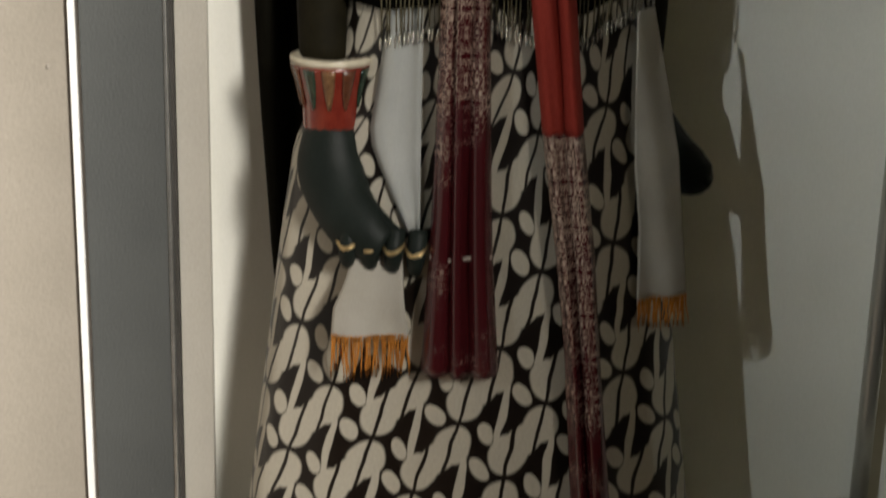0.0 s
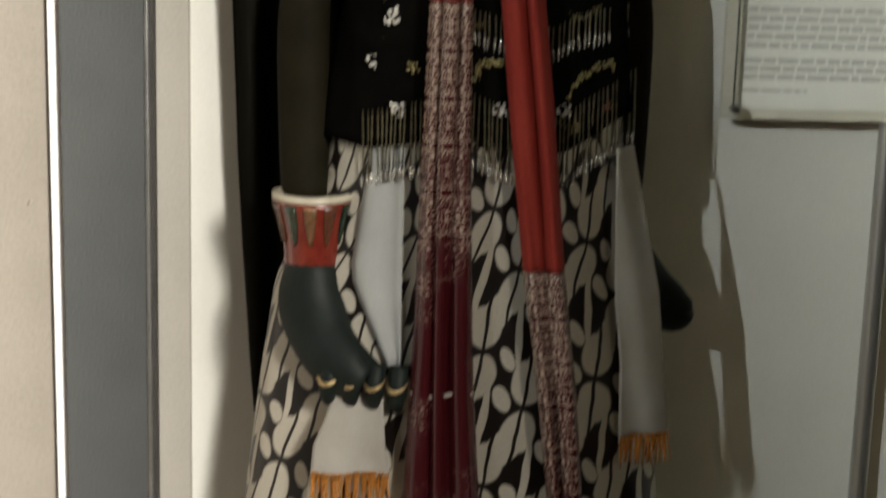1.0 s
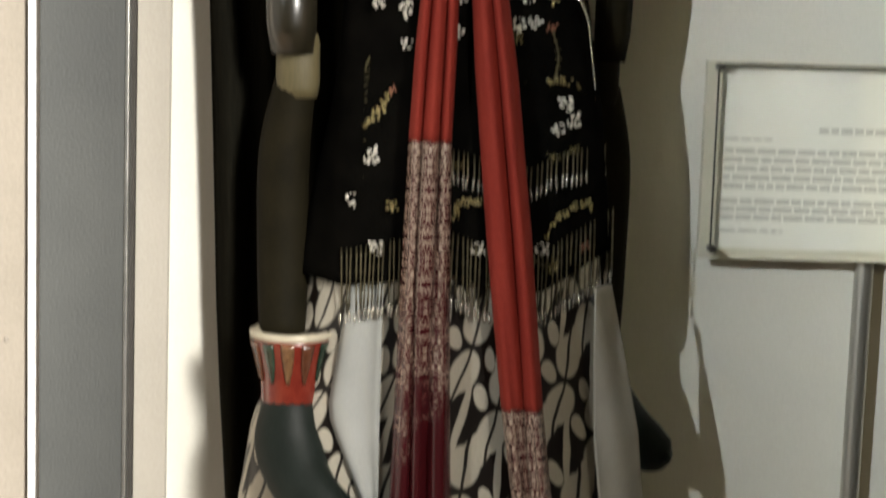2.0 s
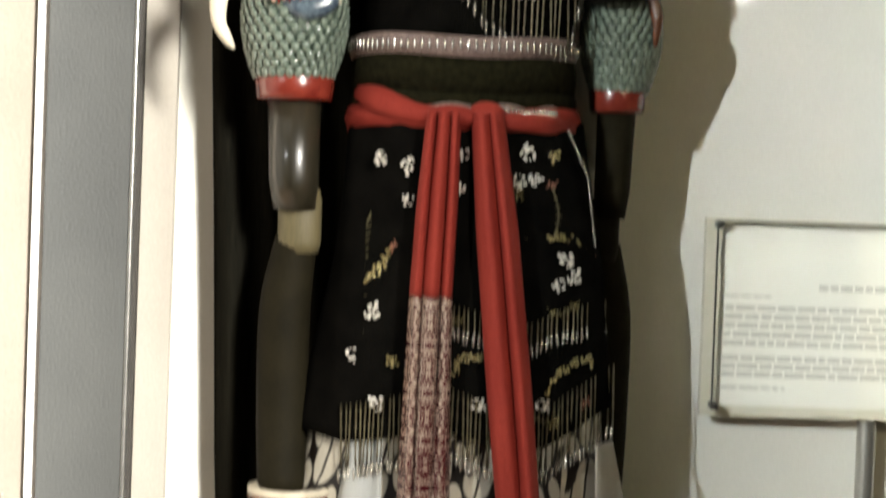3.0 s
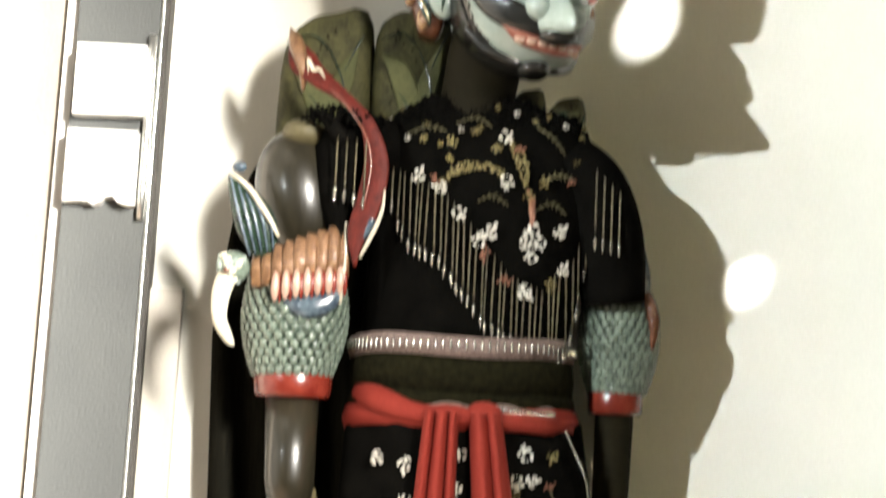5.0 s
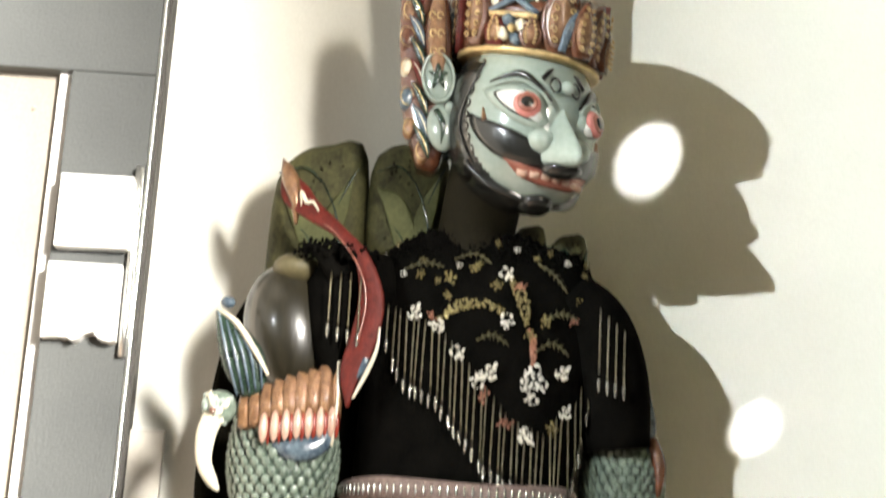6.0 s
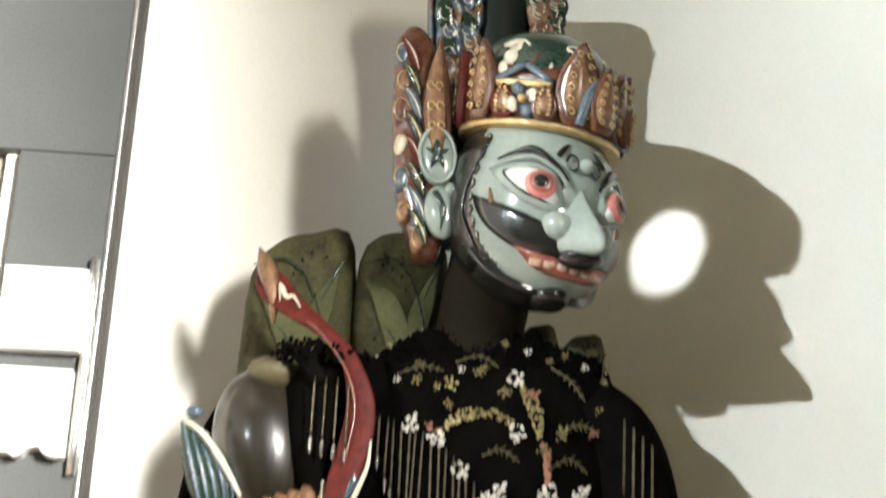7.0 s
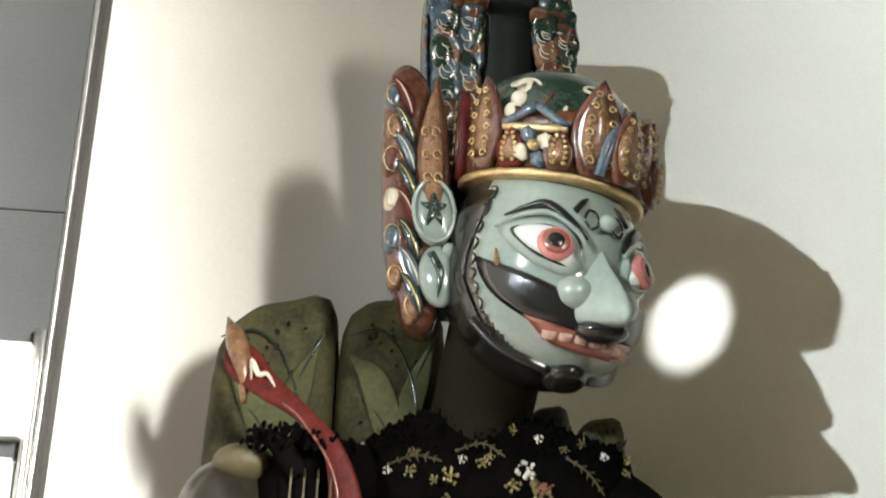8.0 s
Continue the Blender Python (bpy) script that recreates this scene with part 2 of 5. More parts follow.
def brocade():
    """Dark red cloth with a woven filigree of cream thread."""
    m, n, l, b = nodes_of("red_brocade")
    uv = n.new("ShaderNodeUVMap")
    cut, join = n.new("ShaderNodeSeparateXYZ"), n.new("ShaderNodeCombineXYZ")
    l.new(uv.outputs[0], cut.inputs[0])
    # mirrored repeats of one scrolling motif
    for k, size in ((0, 0.0085), (1, 0.014)):
        l.new(Shade(m.node_tree, cut.outputs[k]).op("PINGPONG", size).socket, join.inputs[k])
    wave = n.new("ShaderNodeTexWave")
    wave.wave_type, wave.rings_direction = "RINGS", "SPHERICAL"
    wave.inputs["Scale"].default_value, wave.inputs["Distortion"].default_value = 80, 16
    wave.inputs["Detail"].default_value, wave.inputs["Detail Scale"].default_value = 2, 3.2
    big = n.new("ShaderNodeTexNoise")
    big.inputs["Scale"].default_value = 26
    l.new(join.outputs[0], wave.inputs[0])
    l.new(uv.outputs[0], big.inputs[0])
    sep = n.new("ShaderNodeSeparateXYZ")
    l.new(uv.outputs[0], sep.inputs[0])
    tree = m.node_tree
    w, g, v = Shade(tree, wave.outputs[0]), Shade(tree, big.outputs[0]), Shade(tree, sep.outputs[1])
    fade = (v - 0.11) * -3.0
    fade = fade.op("MINIMUM", 0.3).op("MAXIMUM", -0.3)
    mask = ((w + g * 0.9 + fade - 1.2) * 7.0).op("MINIMUM", 1.0).op("MAXIMUM", 0.0)
    mix = n.new("ShaderNodeMix")
    mix.data_type = "RGBA"
    mix.inputs[6].default_value, mix.inputs[7].default_value = (0.05, 0.005, 0.007, 1), (0.42, 0.32, 0.25, 1)
    l.new(mask.socket, mix.inputs[0])
    l.new(mix.outputs[2], b.inputs["Base Color"])
    b.inputs["Roughness"].default_value, b.inputs["Specular IOR Level"].default_value = 0.26, 0.6
    bp = n.new("ShaderNodeBump")
    bp.inputs["Strength"].default_value, bp.inputs["Distance"].default_value = 0.5, 0.0008
    l.new(mask.socket, bp.inputs["Height"])
    l.new(bp.outputs[0], b.inputs["Normal"])
    return m


BATIK, BROCADE = batik(), brocade()


# ---- building helpers ----
def finish(name, bm, mats, smooth=True):
    """A mesh object from a bmesh and its list of materials."""
    bmesh.ops.recalc_face_normals(bm, faces=bm.faces)
    me = bpy.data.meshes.new(name)
    bm.to_mesh(me)
    bm.free()
    for m in mats:
        me.materials.append(m)
    if smooth:
        me.shade_smooth()
    return new(name, me)


def part(name, bm, material, parent, label="", smooth=True):
    ob = finish(name, bm, [material], smooth)
    ob.parent = parent
    return tagged(ob, label) if label else ob


def box(bm, x0, x1, y0, y1, z0, z1, bevel=0.0, mat=0):
    m = Matrix.LocRotScale(((x0 + x1) / 2, (y0 + y1) / 2, (z0 + z1) / 2), None, (x1 - x0, y1 - y0, z1 - z0))
    geo = bmesh.ops.create_cube(bm, size=1, matrix=m)
    if bevel:
        edges = list({e for v in geo["verts"] for e in v.link_edges})
        bmesh.ops.bevel(bm, geom=edges, offset=bevel, segments=2, affect="EDGES", profile=0.6)
    if mat:
        for v in geo["verts"]:
            if v.is_valid:
                for f in v.link_faces:
                    f.material_index = mat


def block(name, x0, x1, y0, y1, z0, z1, material, bevel=0.0, parent=None, label=""):
    bm = bmesh.new()
    box(bm, x0, x1, y0, y1, z0, z1, bevel)
    ob = finish(name, bm, [material], False)
    ob.parent = parent
    return tagged(ob, label) if label else ob


def skin_rings(bm, rings, mat=0, closed=True, cap=True):
    """Faces between rings of points that have the same count."""
    vs = [[bm.verts.new(p) for p in r] for r in rings]
    n = len(vs[0])
    for a, b in zip(vs, vs[1:]):
        for i in range(n if closed else n - 1):
            f = bm.faces.new((a[i], a[(i + 1) % n], b[(i + 1) % n], b[i]))
            f.material_index = mat
    if cap and closed:
        for r in (vs[0], vs[-1]):
            bm.faces.new(r).material_index = mat
    return vs


def lathe(bm, rings, seg=28, mat=0, cap=True):
    """Level oval rings: centre x, y, z and half sizes across and in depth."""
    return skin_rings(bm, [[(cx + rx * math.cos(k * math.tau / seg), cy + ry * math.sin(k * math.tau / seg), cz) for k in range(seg)]
                           for cx, cy, cz, rx, ry in rings], mat, True, cap)


def glide(pts, steps):
    """Points along a smooth line through the given ones (of any width)."""
    p = [np.array(q, float) for q in pts]
    p = [2 * p[0] - p[1]] + p + [2 * p[-1] - p[-2]]
    out = []
    for i in range(1, len(p) - 2):
        for k in range(steps):
            t = k / steps
            out.append(0.5 * (2 * p[i] + (p[i + 1] - p[i - 1]) * t + (2 * p[i - 1] - 5 * p[i] + 4 * p[i + 1] - p[i + 2]) * t * t
                              + (3 * p[i] - p[i - 1] - 3 * p[i + 1] + p[i + 2]) * t ** 3))
    out.append(p[-2])
    return out


def sweep(bm, pts, seg=10, mat=0, steps=5, side=(0, 1, 0), cap=True):
    """A rod along points (x, y, z, a, b): half size a across, b along the side direction."""
    line = glide(pts, steps)
    rings = []
    for i, q in enumerate(line):
        way = Vector(line[min(i + 1, len(line) - 1)][:3] - line[max(i - 1, 0)][:3]).normalized()
        s = Vector(side)
        s = (s - way * s.dot(way)).normalized()
        o = way.cross(s)
        rings.append([Vector(q[:3]) + o * (max(q[3], 1e-4) * math.cos(k * math.tau / seg)) + s * (max(q[4], 1e-4) * math.sin(k * math.tau / seg)) for k in range(seg)])
    return skin_rings(bm, rings, mat, True, cap)


def ball(bm, m, mat=0, u=16, v=10):
    """An oval of unit radius under the matrix m."""
    rows = []
    for i in range(v + 1):
        e = math.pi * (min(max(i, 0.12), v - 0.12) / v - 0.5)
        rows.append([m @ Vector((math.cos(e) * math.cos(k * math.tau / u), math.cos(e) * math.sin(k * math.tau / u), math.sin(e))) for k in range(u)])
    skin_rings(bm, rows, mat)


def oval_at(p, size, turn=None):
    return Matrix.LocRotScale(p, turn, size)


# ---- the room and the display wall ----
def setting(name, x0, x1, y0, y1, z0, z1, material):
    return tagged(block(name, x0, x1, y0, y1, z0, z1, material), kind="structure")


WY = 1.065  # the display wall's face
setting("wall_north", -0.27, 2.2, WY, WY + 0.12, 0, 3.0, WALL)
setting("wall_north_side", -2.2, -0.27, WY - 0.004, WY + 0.12, 0, 3.0, PANEL)
setting("wall_south", -2.2, 2.2, -2.42, -2.3, 0, 3.0, ROOM)
setting("wall_east", 2.2, 2.32, -2.42, WY + 0.12, 0, 3.0, ROOM)
setting("wall_west", -2.32, -2.2, -2.42, WY + 0.12, 0, 3.0, ROOM)
setting("floor", -2.32, 2.32, -2.42, WY + 0.12, -0.1, 0, FLOOR)
setting("ceiling", -2.32, 2.32, -2.42, WY + 0.12, 3.0, 3.1, ROOM)
plinth = block("plinth", -0.2, 0.5, 0.88, WY, 0, 0.92, PLINTH, 0.004)
tagged(plinth, "plain pale painted plinth against the display wall", "plinth")

# ---- the cabinet beside the display ----
frame_unit = tagged(new("cabinet_surround"), "grey painted cabinet surround with a bright steel edge", "cabinet")
SX0, SX1, SY = -0.264, -0.2078, 1.046
block("stile", SX0, SX1, SY, WY, 0, 1.853, GREY, 0.0008, frame_unit)
block("rail", -0.44, SX1, SY, WY - 0.0045, 1.8535, 2.4, GREY, 0.0008, frame_unit)
# the lit edge of the panel beside the stile, made as a white strip
block("lit_panel_strip", -0.2735, SX0 - 0.0003, SY + 0.008, WY - 0.0042, 0, 1.853, HINGE, 0.0006, frame_unit, "white strip that stands in for the lit edge of the panel")
block("edge_strip", SX1, SX1 + 0.0022, SY - 0.0015, WY, 0, 2.4, EDGE, 0.0004, frame_unit, "bright scuffed steel edge strip")
block("seal", SX1 + 0.0024, SX1 + 0.0052, SY + 0.004, WY, 0, 2.4, SEAL, 0.0, frame_unit, "thin dark rubber seal")
block("inner_strip", SX1 + 0.0054, SX1 + 0.027, WY - 0.009, WY - 0.0005, 0, 1.62, STRIP, 0.0006, frame_unit, "flat beige strip against the wall")
# the surround hangs half a degree out of plumb
frame_unit.matrix_basis = Matrix.Translation((0, 0, 1.16)) @ pose(0, 0, 0, 0, 0.45, 0) @ Matrix.Translation((0, 0, -1.16))

hinge = tagged(new("hinge"), "white enamelled two-leaf hinge, chipped and screwed to the grey frame", "hinge")


def hinge_leaf(x0, x1, z0, z1, chip):
    """A plate with a chipped lower edge and a worn screw."""
    rnd = random.Random(chip)
    bm = bmesh.new()
    n = 14
    low = [z0 + (0.003 * rnd.random() if chip else 0.0004 * rnd.random()) + (0.005 * max(0, 1 - abs(i - 9.5) / 2.5) if chip else 0) for i in range(n + 1)]
    rows = []
    for y in (SY - 0.012, SY - 0.011, SY):
        inset = 0.0 if y > SY - 0.0115 else 0.0008
        rows.append([(x0 + inset + (x1 - x0 - 2 * inset) * i / n, y, low[i] + inset) for i in range(n + 1)]
                    + [(x1 - inset - (x1 - x0 - 2 * inset) * i / n, y, z1 - inset) for i in range(n + 1)])
    skin_rings(bm, rows)
    plate = part("leaf", bm, HINGE, hinge, "", False)
    bm = bmesh.new()
    sweep(bm, [((x0 + x1) / 2, SY - 0.0118, (z0 + z1) / 2, 0.0042, 0.0042), ((x0 + x1) / 2, SY - 0.0132, (z0 + z1) / 2, 0.004, 0.004),
               ((x0 + x1) / 2, SY - 0.0142, (z0 + z1) / 2, 0.0022, 0.0022)], 12, 0, 2, (1, 0, 0))
    part("screw", bm, HINGE, plate, "painted-over screw head")
    return plate


hinge_leaf(-0.2555, -0.2085, 1.733, 1.781, 0)
hinge_leaf(-0.2575, -0.2105, 1.672, 1.7225, 5)
bm = bmesh.new()
sweep(bm, [(-0.2063, SY - 0.004, 1.665, 0.0028, 0.0028), (-0.2063, SY - 0.004, 1.79, 0.0028, 0.0028)], 10, 0, 6)
part("pin", bm, EDGE, hinge, "worn steel hinge pin")
for sx, sz in ((-0.289, 1.283), (-0.285, 1.832)):
    bm = bmesh.new()
    ball(bm, oval_at((sx, WY - 0.004, sz), (0.0016, 0.001, 0.0016)), 0, 10, 6)
    nail = finish("nail", bm, [RUST])
    tagged(nail, "small dark nail head in the pale panel", "nail", "nails in the panel")

# ---- the text label on its stand ----
stand = tagged(new("label_stand"), "printed paper label under clear acrylic on a slim steel post", "label stand")
LX0, LX1, LZ0, LZ1 = 0.1765, 0.3815, 1.3655, 1.481
block("backing", LX0 - 0.0085, LX1 + 0.0085, 1.016, 1.024, LZ0 - 0.007, LZ1 + 0.004, BOARD, 0.0008, stand, "pale greenish-cream backing board")
paper = block("paper", LX0 + 0.001, LX1 - 0.001, 1.0142, 1.0152, LZ0 + 0.0005, LZ1 - 0.001, PAPER, 0, stand, "off-white printed paper")
m, n, l, b = nodes_of("clear_acrylic")
b.inputs["Base Color"].default_value = (0.97, 0.98, 0.95, 1)
b.inputs["Transmission Weight"].default_value, b.inputs["Roughness"].default_value, b.inputs["IOR"].default_value = 1.0, 0.03, 1.3
ACRYLIC = m
cover = block("cover", LX0 - 0.0015, LX1 + 0.0015, 1.0075, 1.0105, LZ0 - 0.002, LZ1 + 0.001, ACRYLIC, 0.0004, stand, "clear acrylic cover plate")
cover.visible_shadow = False
block("cover_edge", LX0 - 0.0026, LX0 - 0.0018, 1.0075, 1.0105, LZ0, LZ1, BOLT, 0, stand, "dark edge of the cover")
block("cover_edge", LX0, LX1, 1.0075, 1.0105, LZ1 + 0.0013, LZ1 + 0.0024, BOLT, 0, stand, "dark edge of the cover")
for bx in (LX0 - 0.001, LX1 + 0.001):
    for bz in (LZ0, LZ1):
        bm = bmesh.new()
        sweep(bm, [(bx, 1.016, bz, 0.0026, 0.0026), (bx, 1.006, bz, 0.0026, 0.0026), (bx, 1.0035, bz, 0.0016, 0.0016)], 12, 0, 2, (1, 0, 0))
        part("bolt", bm, BOLT, stand, "dark round bolt")
bm = bmesh.new()
sweep(bm, [(0.2785, 1.028, 0.985, 0.0062, 0.0062), (0.2785, 1.028, 1.44, 0.0062, 0.0062)], 16, 0, 6)
part("post", bm, STEEL, stand, "slim round steel post")
bm = bmesh.new()
lathe(bm, [(0.2785, 1.028, 0.985, 0.03, 0.03), (0.2785, 1.028, 0.989, 0.03, 0.03), (0.2785, 1.028, 0.991, 0.01, 0.01)], 24)
part("base_plate", bm, STEEL, stand, "round steel base plate")
rnd = random.Random(4)
text_rows = [(1.4425, 0.2405, 0.33, 0.004)] + [(1.436, 0.181, 0.21, 0.0016)]
text_rows += [(1.4285 - 0.0056 * i, 0.181, 0.374, 0.0036) for i in range(5)] + [(1.3965 - 0.0052 * i, 0.18, 0.374, 0.0035) for i in range(3)] + [(1.3775, 0.18, 0.22, 0.002)]
for z, x0, x1, h in text_rows:
    bm = bmesh.new()
    x = x0
    while x < x1:
        w = min(rnd.uniform(0.004, 0.013), x1 - x + 0.001)
        box(bm, x, x + w, 1.0138, 1.0141, z - h / 2, z + h / 2)
        x += w + 0.0014
    ob = finish("text_bar", bm, [INK], False)
    ob.parent = paper

stand.matrix_basis = Matrix.Translation((0, 0, 1.5)) @ Matrix.Scale(1.028, 4) @ Matrix.Translation((0, 0, -1.5))

# ---- the rod puppet ----
PUPPET_MATS = [SKIN, BLACK, EYEWHITE, IRIS, LIP, TEETH, GOLD, CARVED, COPPER, BLUE, TEAL, CREAM, RED, WOOD, NECK, PALEWOOD, HANDPAINT, SCALE, SCALEDARK, PAD, PADLEAF, MAROON]
(M_SKIN, M_BLACK, M_EYE, M_IRIS, M_LIP, M_TEETH, M_GOLD, M_CARVED, M_COPPER, M_BLUE, M_TEAL, M_CREAM, M_RED, M_WOOD, M_NECK, M_PALE, M_HAND, M_SCALE, M_GROUND, M_PAD,
 M_LEAF, M_MAROON) = range(len(PUPPET_MATS))
doll = bmesh.new()

# head: a turned egg with features laid over it
HC, HR, HTURN, NOD, TIP_OVER = Vector((0.036, 0.985, 1.797)), Vector((0.0455, 0.05, 0.047)), 27, 10, 4
HM = Matrix.Translation(HC) @ pose(0, 0, 0, 0, 0, HTURN) @ pose(0, 0, 0, 0, TIP_OVER, 0) @ pose(0, 0, 0, NOD, 0, 0)


def face(az, el, lift=0.0, nod=8.0):
    """A place on the head: az degrees from the front to its right-hand side as one looks at it, el degrees up."""
    a = radians(az)
    e = radians(el + nod * math.cos(a))
    d = Vector((math.sin(a) * math.cos(e), -math.cos(a) * math.cos(e), math.sin(e)))
    p = Vector((d.x * HR.x, d.y * HR.y, d.z * HR.z))
    front = max(0.0, math.cos(a)) * max(0, math.cos(e))
    jaw = max(0.0, -math.sin(e))
    up = max(0.0, math.sin(e))
    p.x, p.y, p.z = p.x * (1 + 0.42 * up * up), p.y * (1 + 0.42 * up * up), p.z * (1 + 0.45 * up ** 1.5)
    p *= 1 + 0.06 * jaw * front
    p.y -= 0.006 * front * jaw
    return HM @ (p + d * lift)


rings = []
for i in range(1, 80):
    el = -90 + 180 * i / 80
    rings.append([face(360 * k / 128, el, 0, 0) for k in range(128)])
skin_rings(doll, rings, M_SKIN)
# the underside of the jaw, the beard line and the hair behind the temples are painted black
into = HM.inverted()
for f in doll.faces:
    q = into @ f.calc_center_median()
    az = abs(math.degrees(math.atan2(q.x / HR.x, -q.y / HR.y)))
    el = math.degrees(math.atan2(q.z / HR.z, math.hypot(q.x / HR.x, q.y / HR.y)))
    if az > 80 or el < float(np.interp(az, [0, 22, 45, 62, 72, 80], [-66, -60, -50, -36, -20, 10])):
        f.material_index = M_BLACK


def stroke(places, mat, steps=5, seg=8, thick=0.6):
    """A raised painted line over the head: places of (az, el, half width in mm, lift in mm)."""
    pts = []
    for az, el, w, lift in places:
        p = face(az, el, lift / 1000)
        pts.append((p.x, p.y, p.z, w / 1000, w / 1000 * thick))
    way = (face(0, 0, 0.01) - face(0, 0)).normalized()
    sweep(doll, pts, seg, mat, steps, way)


def patch(outline, mat, lift=0.0012, rings_n=4):
    """A thin raised shape over the head, given by its outline in degrees."""
    line = [q[:2] for q in glide([*outline, outline[0]], 5)][:-1]
    ca, ce = sum(q[0] for q in line) / len(line), sum(q[1] for q in line) / len(line)
    rows = [[face(q[0], q[1], -0.001) for q in line]]
    for k in range(rings_n):
        s = 1 - k / rings_n
        rows.append([face(ca + (q[0] - ca) * s, ce + (q[1] - ce) * s, lift * (0.6 + 0.4 * (k > 0))) for q in line])
    skin_rings(doll, rows, mat)


# hair line, beard shade and moustache
for s in (-1, 1):
    patch([(s * 112, 40), (s * 80, 40), (s * 70, 36), (s * 76, 22), (s * 83, 4), (s * 82, -18), (s * 74, -36), (s * 100, -44), (s * 120, 0)], M_BLACK, 0.0012)
    stroke([(s * 80, -30, 4, 0), (s * 66, -46, 4.5, 0), (s * 45, -57, 4.5, 0), (s * 22, -64, 4, 0)], M_BLACK, 5, 8, 0.35)
for i in range(10):
    e = 36 - i * 8.5
    a = -78 + 7 * math.sin((e - 4) / 40 * 1.5) ** 2
    stroke([(a - 3, e + 4, 0.5, 1.4), (a + 2, e + 3, 0.7, 1.6), (a + 3.5, e, 0.8, 1.6), (a + 1, e - 3, 0.7, 1.6), (a - 2, e - 2, 0.5, 1.4)], M_BLACK, 3, 6)
for s in (-1, 1):
    patch([(s * 3, -25), (s * 20, -18), (s * 42, -9), (s * 64, -1), (s * 74, 2), (s * 66, -15), (s * 50, -29), (s * 30, -37), (s * 4, -35)], M_BLACK, 0.003)
# mouth, teeth and chin tuft
patch([(-44, -31), (-25, -36), (0, -37), (25, -36), (44, -31), (28, -45), (0, -49), (-28, -45)], M_LIP, 0.0042)
for k in range(-3, 4):
    a = k * 9.5
    patch([(a - 4.4, -38), (a + 4.4, -38), (a + 4.2, -43), (a - 4.2, -43)], M_TEETH, 0.0056, 2)
patch([(-20, -62), (0, -58), (20, -62), (24, -74), (0, -80), (-24, -74)], M_BLACK, 0.005)
# nose: a bridge that swells forward and down, with two wings
rows = []
for z, w, root, ridge in glide([(0.021, 0.0036, -0.042, -0.0455), (0.010, 0.007, -0.044, -0.054), (0.0, 0.011, -0.045, -0.064), (-0.009, 0.0148, -0.045, -0.0725), (-0.0155, 0.0152, -0.045, -0.0755),
                                (-0.0205, 0.0128, -0.045, -0.071), (-0.0215, 0.008, -0.045, -0.056)], 4):
    rows.append([HM @ Vector((w * k / 10, root + (ridge - root) * (1 - abs(k / 10) ** 1.35), z)) for k in range(-10, 11)])
skin_rings(doll, rows, M_SKIN, False)
for s in (-1, 1):
    ball(doll, oval_at(face(s * 16, -17, -0.0005), (0.009, 0.0085, 0.0082)), M_SKIN)
p = face(0, -33, 0.006)
ball(doll, oval_at(p, (0.0125, 0.009, 0.0055)), M_BLACK)
# eyes
for s in (-1, 1):
    patch([(s * 12, -3), (s * 19, 14), (s * 32, 20), (s * 45, 20), (s * 62, 16), (s * 46, 1), (s * 30, -7), (s * 19, -8)], M_SKIN, 0.0036)
    patch([(s * 14.5, -2), (s * 21, 12.5), (s * 32, 17.5), (s * 44, 17.5), (s * 58, 15), (s * 44, 2), (s * 29.5, -4.5), (s * 20, -6)], M_BLACK, 0.0042)
    patch([(s * 17, -1), (s * 23, 11), (s * 32, 15.5), (s * 43, 16), (s * 53, 13.5), (s * 43, 4), (s * 29, -2.5), (s * 21, -4)], M_EYE, 0.0058)
    c = face(s * 29, 6.5, 0.0042)
    turn = (face(s * 29, 6.5, 0.02) - c).to_track_quat("Z", "Y")
    ball(doll, oval_at(c, (0.0086, 0.0086, 0.004), turn), M_IRIS, 24, 12)
    c = face(s * 29, 6.5, 0.0071)
    ball(doll, oval_at(c, (0.0064, 0.0064, 0.0014), turn), M_LIP, 20, 8)
    c = face(s * 29, 6.5, 0.0076)
    ball(doll, oval_at(c, (0.0043, 0.0043, 0.0014), turn), M_BLACK, 16, 8)
    # brows in layers, with a curl at the root
    stroke([(s * 64, 17, 0.5, 2), (s * 50, 21, 1.2, 2.5), (s * 34, 22, 1.5, 3), (s * 20, 15.5, 1.5, 3.5), (s * 12, 8, 1.2, 4)], M_SKIN)
    stroke([(s * 60, 23, 0.4, 1), (s * 47, 26, 1.3, 1.6), (s * 34, 27, 2.6, 1.8), (s * 21, 19, 2.2, 2.6), (s * 12, 11, 1.2, 3.2)], M_BLACK)
    stroke([(s * (9 + 4.5 * math.cos(q)), 22 + 4.5 * math.sin(q), 0.8, 2.6) for q in (0, 1.2, 2.4, 3.6, 4.8, 6.0)], M_BLACK, 3)
    stroke([(s * 19, 25, 1.6, 2), (s * 14, 30, 1.5, 1.8), (s * 10, 33, 0.5, 1.5)], M_BLACK, 4)
    stroke([(s * 62, 6, 0.5, 1), (s * 60, -2, 1.8, 1.2), (s * 57, -8, 1.6, 1.2), (s * 55, -12, 0.4, 1)], M_COPPER, 4)
p = face(0, 21, 0.0045)
ball(doll, oval_at(p, (0.0042, 0.004, 0.0042)), M_SKIN)

# crown: a band, a flaring carved wall of leaves, a dome

def crown_at(az, h, r):
    a = radians(az)
    return HM @ Vector((0.93 * r * HR.x * math.sin(a), -0.93 * r * HR.y * math.cos(a), h + 0.0155))


